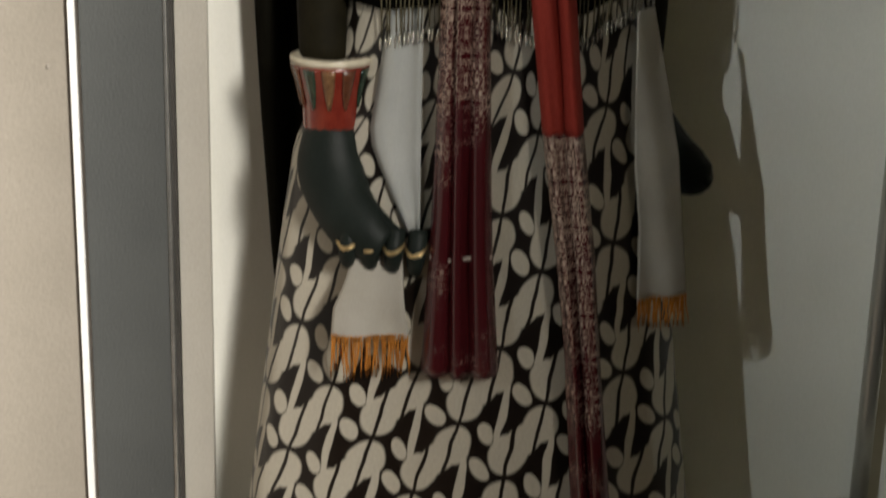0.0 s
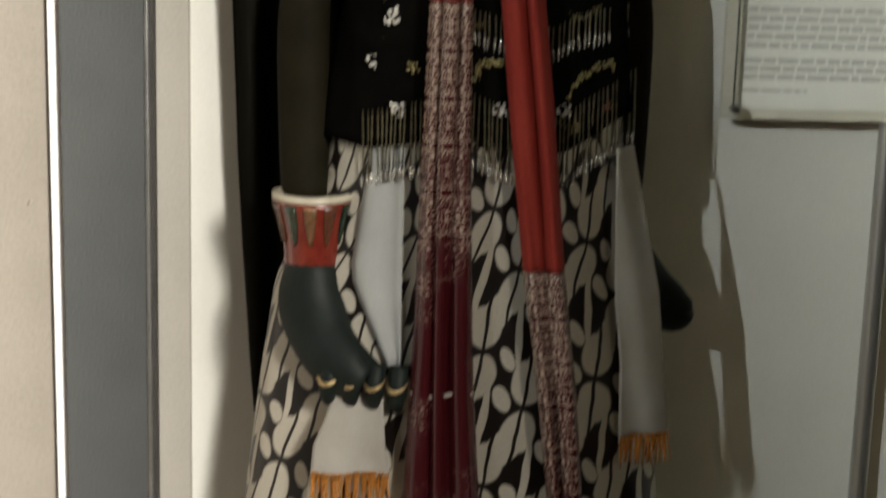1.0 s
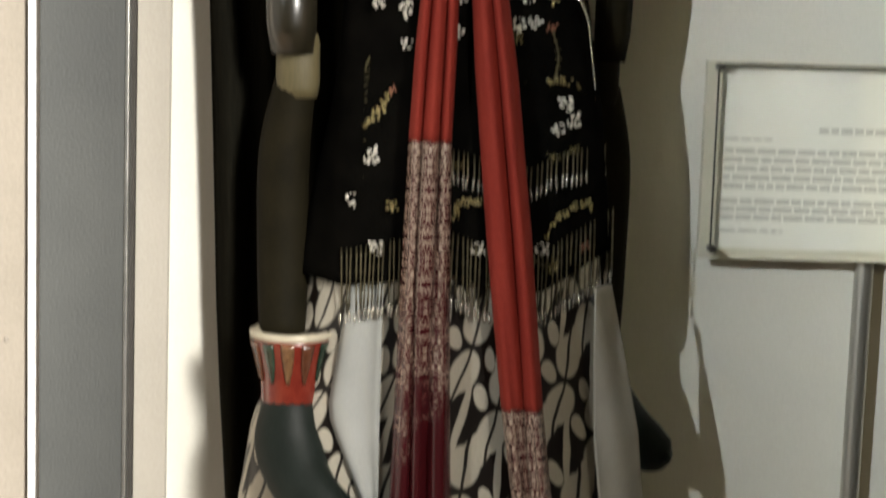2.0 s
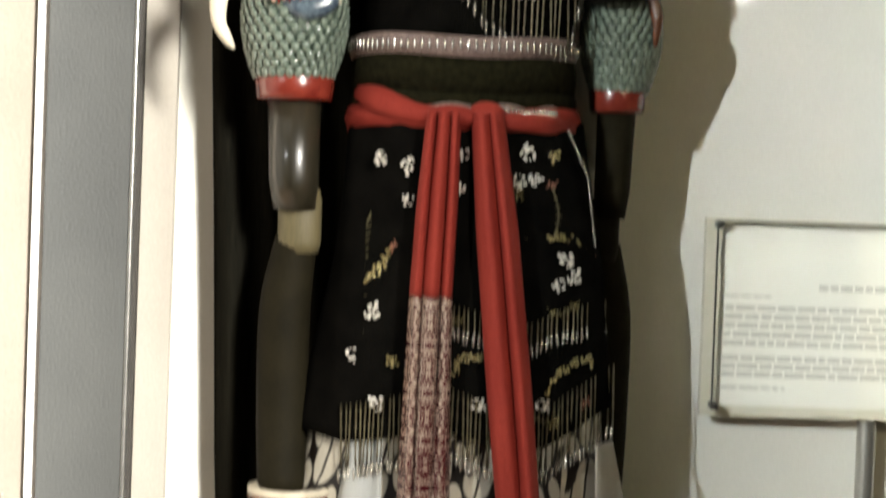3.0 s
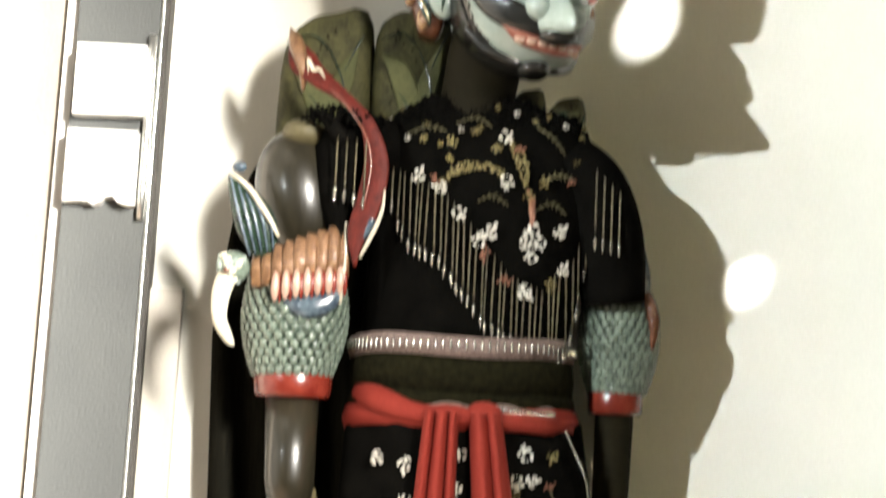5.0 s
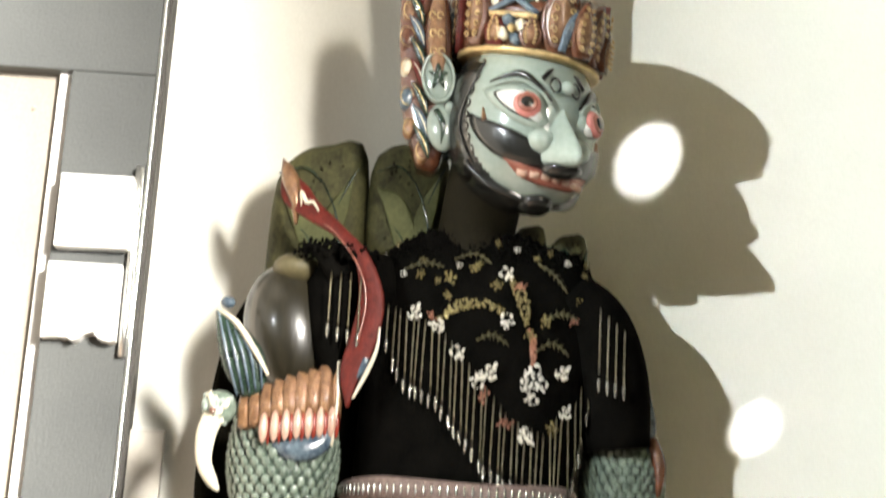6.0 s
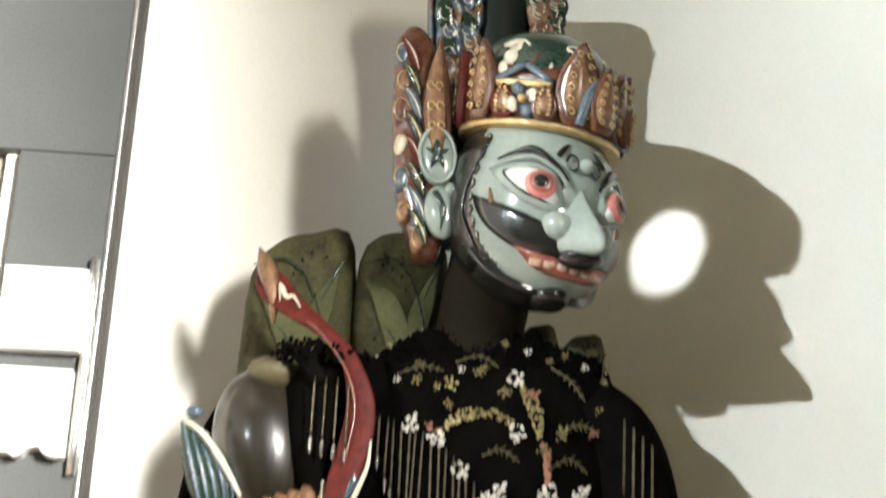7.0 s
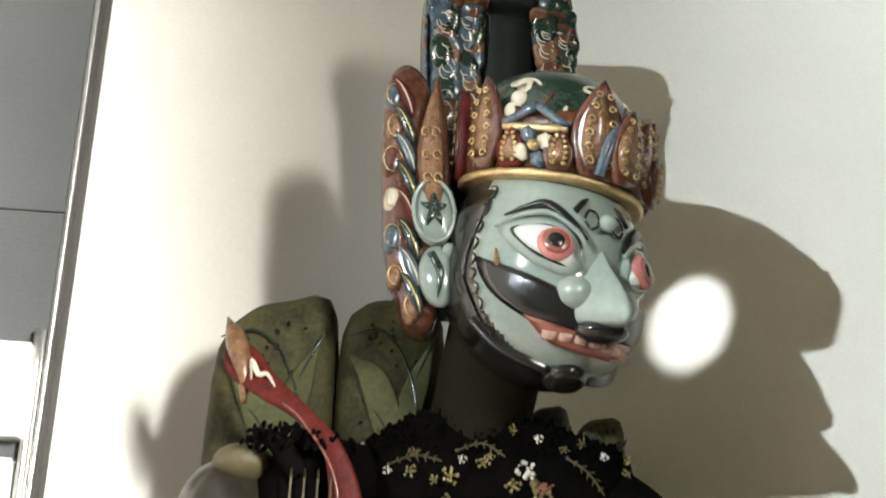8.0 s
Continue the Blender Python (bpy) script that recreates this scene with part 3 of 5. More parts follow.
SEG = 64
skin_rings(doll, [[crown_at(360 * k / SEG, h, r) for k in range(SEG)] for h, r in ((0.029, 0.8), (0.0295, 1.0), (0.03, 1.04), (0.0328, 1.04), (0.0335, 1.0))], M_GOLD)
skin_rings(doll, [[crown_at(360 * k / SEG, h + 0.004 * (abs(math.sin(k * 0.39)) if h > 0.058 else 0), r) for k in range(SEG)]
                  for h, r in ((0.033, 0.98), (0.045, 1.0), (0.057, 1.01), (0.06, 1.01), (0.06, 0.95), (0.05, 0.92))], M_CARVED)
skin_rings(doll, [[crown_at(360 * k / SEG, h, r) for k in range(SEG)] for h, r in ((0.05, 0.93), (0.066, 0.93), (0.077, 0.86), (0.086, 0.7), (0.092, 0.44), (0.095, 0.12))], M_TEAL)


def leaf_on(az, h0, h1, half, r0, r1, mat, rim, lift=0.0025):
    """A pointed carved leaf standing on the crown, with a rim, a rib and curled veins."""
    def edge(t, s):
        w = half * math.sin(min(1.0, 0.28 + t) * math.pi * 0.5) * (1 - t ** 2.2)
        return crown_at(az + s * w, h0 + (h1 - h0) * t, r0 + (r1 - r0) * t)
    n = 9
    out = [edge(i / n, -1) for i in range(n + 1)] + [edge(1 - i / n, 1) for i in range(1, n + 1)]
    mid = sum(out, Vector()) / len(out)
    nrm = (crown_at(az, (h0 + h1) / 2, r0 + 0.4) - crown_at(az, (h0 + h1) / 2, r0)).normalized()
    rows = [[p - nrm * 0.002 for p in out], [p + nrm * lift for p in out], [mid + (p - mid) * 0.8 + nrm * lift * 1.1 for p in out]]
    skin_rings(doll, rows, rim)
    rows = [[mid + (p - mid) * 0.8 + nrm * lift * 1.0 for p in out], [mid + (p - mid) * 0.4 + nrm * lift * 1.7 for p in out], [mid + (p - mid) * 0.05 + nrm * lift * 1.9 for p in out]]
    skin_rings(doll, rows, mat)
    for t in (0.14, 0.28, 0.42, 0.56, 0.7, 0.82):
        for s in (-1, 1):
            c = edge(t, s * 0.45) + nrm * lift * 1.7
            up = (edge(t + 0.02, 0) - edge(t, 0)).normalized()
            sd = up.cross(nrm)
            r = min(0.0027, (h1 - h0) * 0.055) * (1 - 0.35 * t)
            sweep(doll, [(*(c + sd * (r * (1 - q / 9) * math.cos(q) * s) + up * (r * (1 - q / 9) * math.sin(q))), 0.0005, 0.0006) for q in (0, 1, 2, 3, 4, 5, 6)], 5, M_GOLD, 2, nrm)


for az, h1, half, mat in ((-9, 0.081, 22, M_COPPER), (33, 0.074, 20, M_COPPER), (-81, 0.079, 17, M_COPPER), (60, 0.08, 15, M_CARVED), (88, 0.082, 14, M_CARVED), (120, 0.075, 14, M_CARVED), (150, 0.078, 14, M_CARVED),
                          (180, 0.078, 14, M_CARVED), (-150, 0.078, 14, M_CARVED), (-118, 0.08, 14, M_CARVED)):
    leaf_on(az, 0.033, h1, half, 1.03, 1.05, mat, M_CARVED if mat == M_COPPER else M_MAROON)
leaf_on(9, 0.033, 0.07, 16, 1.09, 1.12, M_COPPER, M_CARVED, 0.003)
leaf_on(-32, 0.033, 0.052, 12, 1.04, 1.05, M_COPPER, M_CARVED, 0.002)
leaf_on(-60, 0.033, 0.052, 12, 1.04, 1.05, M_COPPER, M_MAROON, 0.002)
leaf_on(44, 0.033, 0.058, 14, 1.08, 1.1, M_COPPER, M_CARVED, 0.003)
for s in (-1, 1):
    sweep(doll, [(*crown_at(-8 + s * 1.0, 0.034, 1.1), 0.0018, 0.0018), (*crown_at(-4 + s, 0.05, 1.13), 0.0022, 0.002), (*crown_at(2, 0.062, 1.12), 0.001, 0.001)], 8, M_BLUE, 4, (0, 1, 0))
# a jewelled rosette and the blue gable over it
for k in range(4):
    a = math.pi / 2 * k + 0.3
    c = crown_at(-46, 0.043, 1.06)
    nrm = (crown_at(-46, 0.043, 2) - c).normalized()
    sd = nrm.cross(Vector((0, 0, 1))).normalized()
    up = sd.cross(nrm) * -1
    q = c + sd * (0.0062 * math.cos(a)) + up * (0.0062 * math.sin(a))
    ball(doll, oval_at(q, (0.0048, 0.0022, 0.0048)), M_BLUE if k % 2 else M_CREAM, 4, 3)
ball(doll, oval_at(crown_at(-46, 0.043, 1.12), (0.0028, 0.0028, 0.0028)), M_GOLD, 10, 8)
for (a0, h0), (a1, h1) in (((-66, 0.054), (-46, 0.063)), ((-46, 0.063), (-28, 0.054)), ((-66, 0.053), (-28, 0.053))):
    sweep(doll, [(*crown_at(a0, h0, 1.08), 0.0022, 0.0018), (*crown_at(a1, h1, 1.08), 0.0022, 0.0018)], 8, M_BLUE if h0 != h1 else M_GOLD, 4, (0, 1, 0))
for q in range(3):
    ball(doll, oval_at(crown_at(-64 + q * 2, 0.062 + q * 0.007, 0.94 - 0.06 * q), (0.0048, 0.004, 0.005)), M_CREAM, 10, 8)
sweep(doll, [(*crown_at(-30, 0.064, 0.94), 0.001, 0.001), (*crown_at(-20, 0.079, 0.74), 0.0012, 0.001), (*crown_at(0, 0.08, 0.71), 0.0012, 0.001), (*crown_at(10, 0.072, 0.87), 0.001, 0.001),
             (*crown_at(-6, 0.063, 0.94), 0.001, 0.001)], 6, M_CREAM, 5, (0, 0, 1))

for a0 in (-62, -8, 34, 90, 150, 210):
    sweep(doll, [(*crown_at(a0 + 14 * (1 - q / 8) * math.cos(q), 0.077 + 0.005 * (1 - q / 8) * math.sin(q), 0.88 - 0.09 * math.sin(q)), 0.0008, 0.0008) for q in (0, 1, 2, 3, 4, 5, 6)], 5, M_CREAM, 3, (0, 0, 1))
    sweep(doll, [(*crown_at(a0 + 16, 0.064, 0.94), 0.0016, 0.001), (*crown_at(a0 + 22, 0.073, 0.86), 0.002, 0.001), (*crown_at(a0 + 14, 0.081, 0.69), 0.0006, 0.0006)], 6, M_CARVED, 4, (0, 0, 1))

# ear ornament: a carved wing with a pale disc and drop
wing = [(-0.030, 1.778), (-0.019, 1.776), (-0.0125, 1.79), (-0.009, 1.82), (-0.007, 1.85), (-0.009, 1.875), (-0.014, 1.905), (-0.024, 1.915), (-0.034, 1.905), (-0.0375, 1.88), (-0.0385, 1.85), (-0.038, 1.815)]
line = [q[:2] for q in glide([*wing, wing[0]], 4)][:-1]
cx, cz = -0.023, 1.845
rows = []
for y, s in ((1.012, 0.9), (1.005, 1.0), (0.985, 1.0), (0.981, 0.9), (0.979, 0.6), (0.979, 0.1)):
    rows.append([(cx + (q[0] - cx) * s, y, cz + (q[1] - cz) * s) for q in line])
skin_rings(doll, rows, M_CARVED)
for z, dx, mat, r in ((1.785, -0.026, M_COPPER, 0.006), (1.8, -0.034, M_COPPER, 0.005), (1.82, -0.0345, M_BLUE, 0.006), (1.84, -0.034, M_CREAM, 0.005), (1.86, -0.033, M_CARVED, 0.007), (1.878, -0.031, M_COPPER, 0.006),
                      (1.895, -0.031, M_BLUE, 0.006)):
    ball(doll, oval_at((dx, 0.982, z), (r * 0.8, 0.004, r * 1.5), Euler((0, 0.3, 0)).to_quaternion()), mat, 12, 8)
    sweep(doll, [(dx + r * 0.7 * math.cos(q), 0.9785, z + r * math.sin(q), 0.00035, 0.0004) for q in (0, 1, 2, 3, 4, 5)], 5, M_GOLD, 2)
# dark green and blue feathers with pale quills over the wing
for k, z in enumerate((1.784, 1.797, 1.812, 1.827, 1.842, 1.857, 1.872, 1.887)):
    tone = (M_TEAL, M_BLUE, M_TEAL, M_MAROON)[k % 4]
    sweep(doll, [(-0.0225, 0.9785, z - 0.004, 0.0006, 0.0006), (-0.0245, 0.9775, z + 0.004, 0.0028, 0.0012), (-0.0275, 0.9775, z + 0.012, 0.0026, 0.0012), (-0.0315, 0.979, z + 0.018, 0.0005, 0.0006)], 8, tone, 4)
    sweep(doll, [(-0.0228, 0.9772, z - 0.002, 0.0003, 0.0003), (-0.0246, 0.9762, z + 0.005, 0.0005, 0.0004), (-0.0276, 0.9762, z + 0.012, 0.0004, 0.0004), (-0.0305, 0.9775, z + 0.016, 0.0002, 0.0002)], 5, M_CREAM if k % 2 else M_GOLD, 3)
# the tall copper leaf in front of the wing, with a dark red edge
for c, w, z1, mat in ((-0.0135, 0.0085, 1.905, M_CARVED), (-0.0145, 0.006, 1.897, M_COPPER)):
    y = 0.976 if mat == M_CARVED else 0.9735
    sweep(doll, [(c, y, 1.835, w * 0.7, 0.003), (c, y, 1.855, w, 0.003), (c + 0.001, y, 1.875, w * 0.85, 0.003), (c + 0.003, y, 1.892, w * 0.4, 0.003), (c + 0.004, y, z1, 0.0004, 0.001)], 10, mat, 5)
for z in (1.848, 1.86, 1.872):
    for s in (-1, 1):
        sweep(doll, [(-0.0145 + s * 0.0025 + 0.002 * math.cos(q), 0.970, z + 0.0024 * math.sin(q), 0.0005, 0.0005) for q in (0, 1, 2, 3, 4, 5)], 5, M_GOLD, 2)
ball(doll, oval_at((-0.0145, 0.976, 1.831), (0.0105, 0.005, 0.0165)), M_SKIN, 20, 12)
for k in range(5):
    a = math.tau * k / 5 + 0.3
    sweep(doll, [(-0.0145, 0.9708, 1.832, 0.002, 0.0008), (-0.0145 + 0.004 * math.cos(a), 0.9705, 1.832 + 0.006 * math.sin(a), 0.0016, 0.0008),
                 (-0.0145 + 0.0065 * math.cos(a), 0.9725, 1.832 + 0.0105 * math.sin(a), 0.0003, 0.0006)], 6, M_TEAL, 3)
sweep(doll, [(-0.0145 + 0.0098 * math.cos(q), 0.972, 1.8315 + 0.0158 * math.sin(q), 0.0012, 0.0012) for q in [k * math.tau / 12 for k in range(13)]], 6, M_SKIN, 3)
ball(doll, oval_at((-0.0135, 0.977, 1.8), (0.0098, 0.006, 0.0155)), M_SKIN, 20, 12)
ball(doll, oval_at((-0.0075, 0.974, 1.812), (0.0042, 0.004, 0.0042)), M_SKIN, 12, 8)
sweep(doll, [(-0.017, 0.9712, 1.81, 0.002, 0.0008), (-0.013, 0.9705, 1.80, 0.0018, 0.0008), (-0.0145, 0.9725, 1.788, 0.0003, 0.0006)], 6, M_TEAL, 4)

# the great curl of hair over the crown: black in the middle, painted scrolls on both flanks
KM = Matrix.Translation((0.037, 1.0, 0)) @ pose(0, 0, 0, 0, 0, 12)
curl_line = [(0.03, 1.80), (0.035, 1.86), (0.036, 1.91), (0.034, 1.938), (0.029, 1.958), (0.02, 1.971), (0.008, 1.974)]
thick = [0.018, 0.018, 0.017, 0.017, 0.016, 0.013, 0.007]
pts = glide([(y, z, t) for (y, z), t in zip(curl_line, thick)], 6)
for x0, x1, mat, fat in ((-0.018, 0.014, M_HAND, 1.0), (-0.043, -0.018, M_BLUE, 1.08), (0.014, 0.033, M_TEAL, 1.08)):
    rows = []
    for i, q in enumerate(pts):
        d = pts[min(i + 1, len(pts) - 1)] - pts[max(i - 1, 0)]
        d = d[:2] / (np.linalg.norm(d[:2]) + 1e-9)
        nn = np.array([-d[1], d[0]])
        w = q[2] * fat
        a, c = q[:2] + nn * w, q[:2] - nn * w
        rim = 0.004
        rows.append([KM @ Vector((x0 + rim, *a)), KM @ Vector((x1 - rim, *a)), KM @ Vector((x1, *(q[:2] + nn * w * 0.6))), KM @ Vector((x1, *(q[:2] - nn * w * 0.6))),
                     KM @ Vector((x1 - rim, *c)), KM @ Vector((x0 + rim, *c)), KM @ Vector((x0, *(q[:2] - nn * w * 0.6))), KM @ Vector((x0, *(q[:2] + nn * w * 0.6)))])
    skin_rings(doll, rows, mat)
rnd = random.Random(11)
for xa, xb, mats in ((-0.043, -0.018, (M_BLUE, M_BLUE, M_TEAL, M_COPPER, M_CARVED)), (0.014, 0.033, (M_COPPER, M_TEAL, M_CARVED, M_TEAL))):
    for i in range(3, len(pts) - 3):
        q = pts[i]
        d = pts[i + 1][:2] - pts[i - 1][:2]
        d = d / np.linalg.norm(d)
        nn = np.array([-d[1], d[0]])
        for row in range(2):
            x = xa + (xb - xa) * (0.25 + 0.5 * row + rnd.uniform(-0.1, 0.1))
            c = q[:2] + nn * q[2] * 1.06
            p = KM @ Vector((x, *c))
            turn = Matrix(((1, 0, 0), (0, nn[0], d[0]), (0, nn[1], d[1]))).to_quaternion()
            ball(doll, oval_at(p, (0.0062, 0.0014, rnd.uniform(0.008, 0.013)), turn @ Euler((0, rnd.uniform(-0.7, 0.7), 0)).to_quaternion()), rnd.choice(mats), 10, 7)
            if rnd.random() < 0.5:
                sweep(doll, [(*(p + Vector((0.0035 * math.cos(s), -0.0012, 0.0045 * math.sin(s)))), 0.0004, 0.0005) for s in (0, 1, 2, 3, 4, 5)], 5, M_CREAM, 2)
        p = KM @ Vector((xa if xa < 0 else xb, q[0], q[1]))
        ball(doll, oval_at(p, (0.0018, q[2] * 0.7, 0.006)), rnd.choice(mats), 10, 7)

# the whole head juts forward on its neck, the jaw further than the brow
HEAD_SET = Matrix(((0.95, 0, -0.08, -0.0155 * 0.05 + 0.0015 + 0.08 * 1.8), (0, 0.95, 0, 0.049 - 0.03), (0, 0, 0.95, 1.826 * 0.05 - 0.004), (0, 0, 0, 1)))
bmesh.ops.transform(doll, matrix=HEAD_SET, verts=doll.verts)

# neck, trunk and the green shoulder cushions
lathe(doll, [(0.012, 0.99, 1.69, 0.022, 0.02), (0.012, 0.99, 1.725, 0.0225, 0.021), (0.012, 0.99, 1.74, 0.0235, 0.022), (0.016, 0.978, 1.765, 0.024, 0.023), (0.022, 0.965, 1.79, 0.026, 0.024)], 28, M_NECK)
lathe(doll, [(0.012, 1.0, 1.0, 0.02, 0.018), (0.012, 1.0, 1.52, 0.03, 0.02), (0.012, 1.0, 1.6, 0.055, 0.028), (0.015, 1.0, 1.7, 0.055, 0.028), (0.014, 1.0, 1.735, 0.03, 0.02)], 20, M_NECK)


def cushion(x0, x1, z0, z1, y0, y1, lean, slope=0.004):
    """A padded upright roll with a rounded top and leaf shapes worked on its face."""
    cx, rx, cy, ry = (x0 + x1) / 2, (x1 - x0) / 2, (y0 + y1) / 2, (y1 - y0) / 2
    prof = [(0, 1.0), (0.5, 1.02), (0.75, 1.0), (0.88, 0.94), (0.95, 0.82), (0.985, 0.6), (1.0, 0.25)]
    rows = []
    for t, s in prof:
        row = []
        for k in range(32):
            a = k * math.tau / 32
            c, sn = math.cos(a), math.sin(a)
            e = 0.62
            row.append((cx + lean * t + rx * s * math.copysign(abs(c) ** e, c), cy + ry * s * math.copysign(abs(sn) ** e, sn), z0 + (z1 - z0) * t + slope * c * s * t))
        rows.append(row)
    skin_rings(doll, rows, M_PAD)
    f = cy - ry * 1.01
    sweep(doll, [(cx - rx * 0.75, f, z0 + (z1 - z0) * 0.75, 0.0008, 0.0008), (cx - rx * 0.2, f - 0.0006, z0 + (z1 - z0) * 0.62, rx * 0.3, 0.0007), (cx + rx * 0.45, f, z0 + (z1 - z0) * 0.15, rx * 0.2, 0.001)], 10, M_LEAF, 6)
    sweep(doll, [(cx + rx * 0.1, f, z0 + (z1 - z0) * 0.3, 0.001, 0.0008), (cx + rx * 0.4, f - 0.0004, z0 + (z1 - z0) * 0.6, rx * 0.24, 0.0006), (cx + rx * 0.75, f, z0 + (z1 - z0) * 0.82, 0.0006, 0.0008)], 10, M_LEAF, 6)
    # dark outlines of the leaves, and dabs between them
    for a, b, c, d in ((-0.8, 0.82, 0.15, 0.78), (0.15, 0.78, 0.6, 0.35), (-0.5, 0.6, 0.2, 0.3), (0.85, 0.86, 0.35, 0.62)):
        sweep(doll, [(cx + rx * a, f, z0 + (z1 - z0) * b, 0.0004, 0.0006), (cx + rx * ((a + c) / 2 + 0.08), f - 0.0008, z0 + (z1 - z0) * ((b + d) / 2 + 0.05), 0.0007, 0.0008), (cx + rx * c, f, z0 + (z1 - z0) * d, 0.0004, 0.0006)], 6, M_TEAL, 5)
    dabs = random.Random(int(cx * 1e4) + 900)
    for _ in range(46):
        ball(doll, oval_at((cx + rx * dabs.uniform(-0.55, 0.6), f - 0.0001, z0 + (z1 - z0) * dabs.uniform(0.3, 0.9)), (dabs.uniform(0.0004, 0.001), 0.0006, dabs.uniform(0.0005, 0.0016)), Euler((0, dabs.uniform(-1, 1), 0)).to_quaternion()), M_NECK, 7, 5)


cushion(-0.118, -0.0575, 1.67, 1.803, 1.0, 1.044, 0.002, 0.012)
cushion(-0.0565, -0.004, 1.67, 1.807, 0.998, 1.044, 0.0)
cushion(0.034, 0.058, 1.67, 1.757, 1.0, 1.042, 0.0)
cushion(0.058, 0.084, 1.66, 1.752, 0.996, 1.042, 0.0)


# arms
def scaled_cuff(cx, cy, z0, z1, r0, r1):
    """A sleeve of overlapping carved scales."""
    lathe(doll, [(cx, cy, z0, r0, r0), (cx, cy, (z0 + z1) / 2, (r0 + r1) / 2 + 0.0055, (r0 + r1) / 2 + 0.0055), (cx, cy, z1, r1, r1)], 24, M_GROUND)
    rows_n = 12
    for i in range(rows_n):
        t = (i + 0.5) / rows_n
        z = z0 + (z1 - z0) * t
        r = r0 + (r1 - r0) * t + 0.0055 * math.sin(t * math.pi)
        count = 28
        for k in range(count):
            a = math.tau * (k + 0.5 * (i % 2)) / count
            p = (cx + r * math.cos(a), cy + r * math.sin(a), z)
            ball(doll, oval_at(p, (0.0013, 0.0029, 0.0034), Euler((0, 0.3, a)).to_quaternion()), M_SCALE, 8, 5)


def arm(s, ox, back=0.0, k=1.0):
    """One arm: round shoulder, winged armlet, scaled cuff with a red ring, then the bare rod down to the hand."""
    cx = ox
    if s > 0:
        ball(doll, oval_at((cx, 0.985, 1.675), (0.027, 0.026, 0.042), Euler((0, -0.25 * s, 0)).to_quaternion()), M_WOOD, 28, 18)
        ball(doll, oval_at((cx + 0.002, 0.978, 1.713), (0.0145, 0.016, 0.0095)), M_PALE, 18, 10)
    scaled_cuff(cx + 0.002 * s, 0.985 + back, 1.562, 1.622, 0.024 * k, 0.029 * k)
    x, y = cx + 0.003 * s, 0.985 + back
    lathe(doll, [(x, y, 1.549, 0.022 * k, 0.022 * k), (x, y, 1.551, 0.0235 * k, 0.0235 * k), (x, y, 1.562, 0.0245 * k, 0.0245 * k), (x, y, 1.565, 0.023 * k, 0.023 * k)], 28, M_RED)
    # the far arm's wood takes the darker neck tone to stand in for its shade
    lathe(doll, [(cx + 0.005 * s, y + 0.003, 1.482, 0.0135 * k, 0.014 * k), (cx + 0.004 * s, y + 0.002, 1.5, 0.0155 * k, 0.015 * k), (x, y, 1.55, 0.0165 * k, 0.016 * k)], 20, M_WOOD if s > 0 else M_NECK)
    x, y = cx + 0.008 * s, 0.99 + back
    lathe(doll, [(x, y, 1.455, 0.012 * k, 0.008), (x, y, 1.462, 0.0135 * k, 0.0095), (x, y, 1.488, 0.0135 * k, 0.0095), (x, y, 1.495, 0.012 * k, 0.008)], 16, M_PALE if s > 0 else M_NECK)
    sweep(doll, [(cx + 0.006 * s, 0.995 + back, 1.465, 0.013 * k, 0.013 * k), (cx, 0.995 + back, 1.42, 0.016 * k, 0.015 * k), (cx, 0.993 + back, 1.36, 0.016 * k, 0.015 * k), (cx + 0.002 * s, 0.985 + back, 1.305, 0.015 * k, 0.015 * k)], 20, M_NECK, 5)


arm(1, -0.0965)
arm(-1, 0.111, 0.03, 0.74)
# armlet of the near arm: carved plume, wing fan and bird head
for k in range(9):
    t = k / 8
    x, z = -0.116 + 0.051 * t, 1.6235 + 0.008 * t
    y = 0.955 - 0.006 * math.sin(t * math.pi) + 0.003
    top = 1.634 + 0.02 * t
    sweep(doll, [(x, y, z - 0.010, 0.004, 0.0014), (x, y - 0.003, z, 0.0044, 0.0018), (x, y - 0.001, top - 0.006, 0.0044, 0.0014), (x + 0.001, y + 0.001, top, 0.004, 0.001)], 8, M_COPPER, 4)
    if k > 1:
        ball(doll, oval_at((x - 0.001, y - 0.004, z - 0.012), (0.0028, 0.0022, 0.009)), M_TEETH, 8, 6)
        ball(doll, oval_at((x + 0.002, y - 0.002, z - 0.013), (0.0018, 0.0026, 0.0085)), M_RED, 8, 6)
sweep(doll, [(-0.098, 0.957, 1.606, 0.004, 0.004), (-0.086, 0.953, 1.602, 0.007, 0.005), (-0.072, 0.956, 1.608, 0.007, 0.005), (-0.0655, 0.96, 1.624, 0.003, 0.003)], 10, M_BLUE, 5)
sweep(doll, [(-0.0655, 0.957, 1.606, 0.0012, 0.003), (-0.0635, 0.956, 1.63, 0.0014, 0.003), (-0.064, 0.956, 1.655, 0.0012, 0.002)], 8, M_CREAM, 4)
sweep(doll, [(-0.112, 0.957, 1.633, 0.007, 0.003), (-0.118, 0.954, 1.65, 0.0125, 0.003), (-0.128, 0.953, 1.668, 0.0085, 0.003), (-0.1355, 0.953, 1.681, 0.002, 0.002)], 12, M_TEAL, 6)
for k in range(5):
    t = k / 4
    sweep(doll, [(-0.121 + 0.014 * t, 0.9535, 1.632 + 0.004 * t, 0.0006, 0.0006), (-0.1285 + 0.019 * t, 0.9495, 1.655 - 0.002 * t, 0.001, 0.001), (-0.1355 + 0.02 * t, 0.951, 1.68 - 0.019 * t, 0.0007, 0.0007)], 6, M_BLUE, 5)
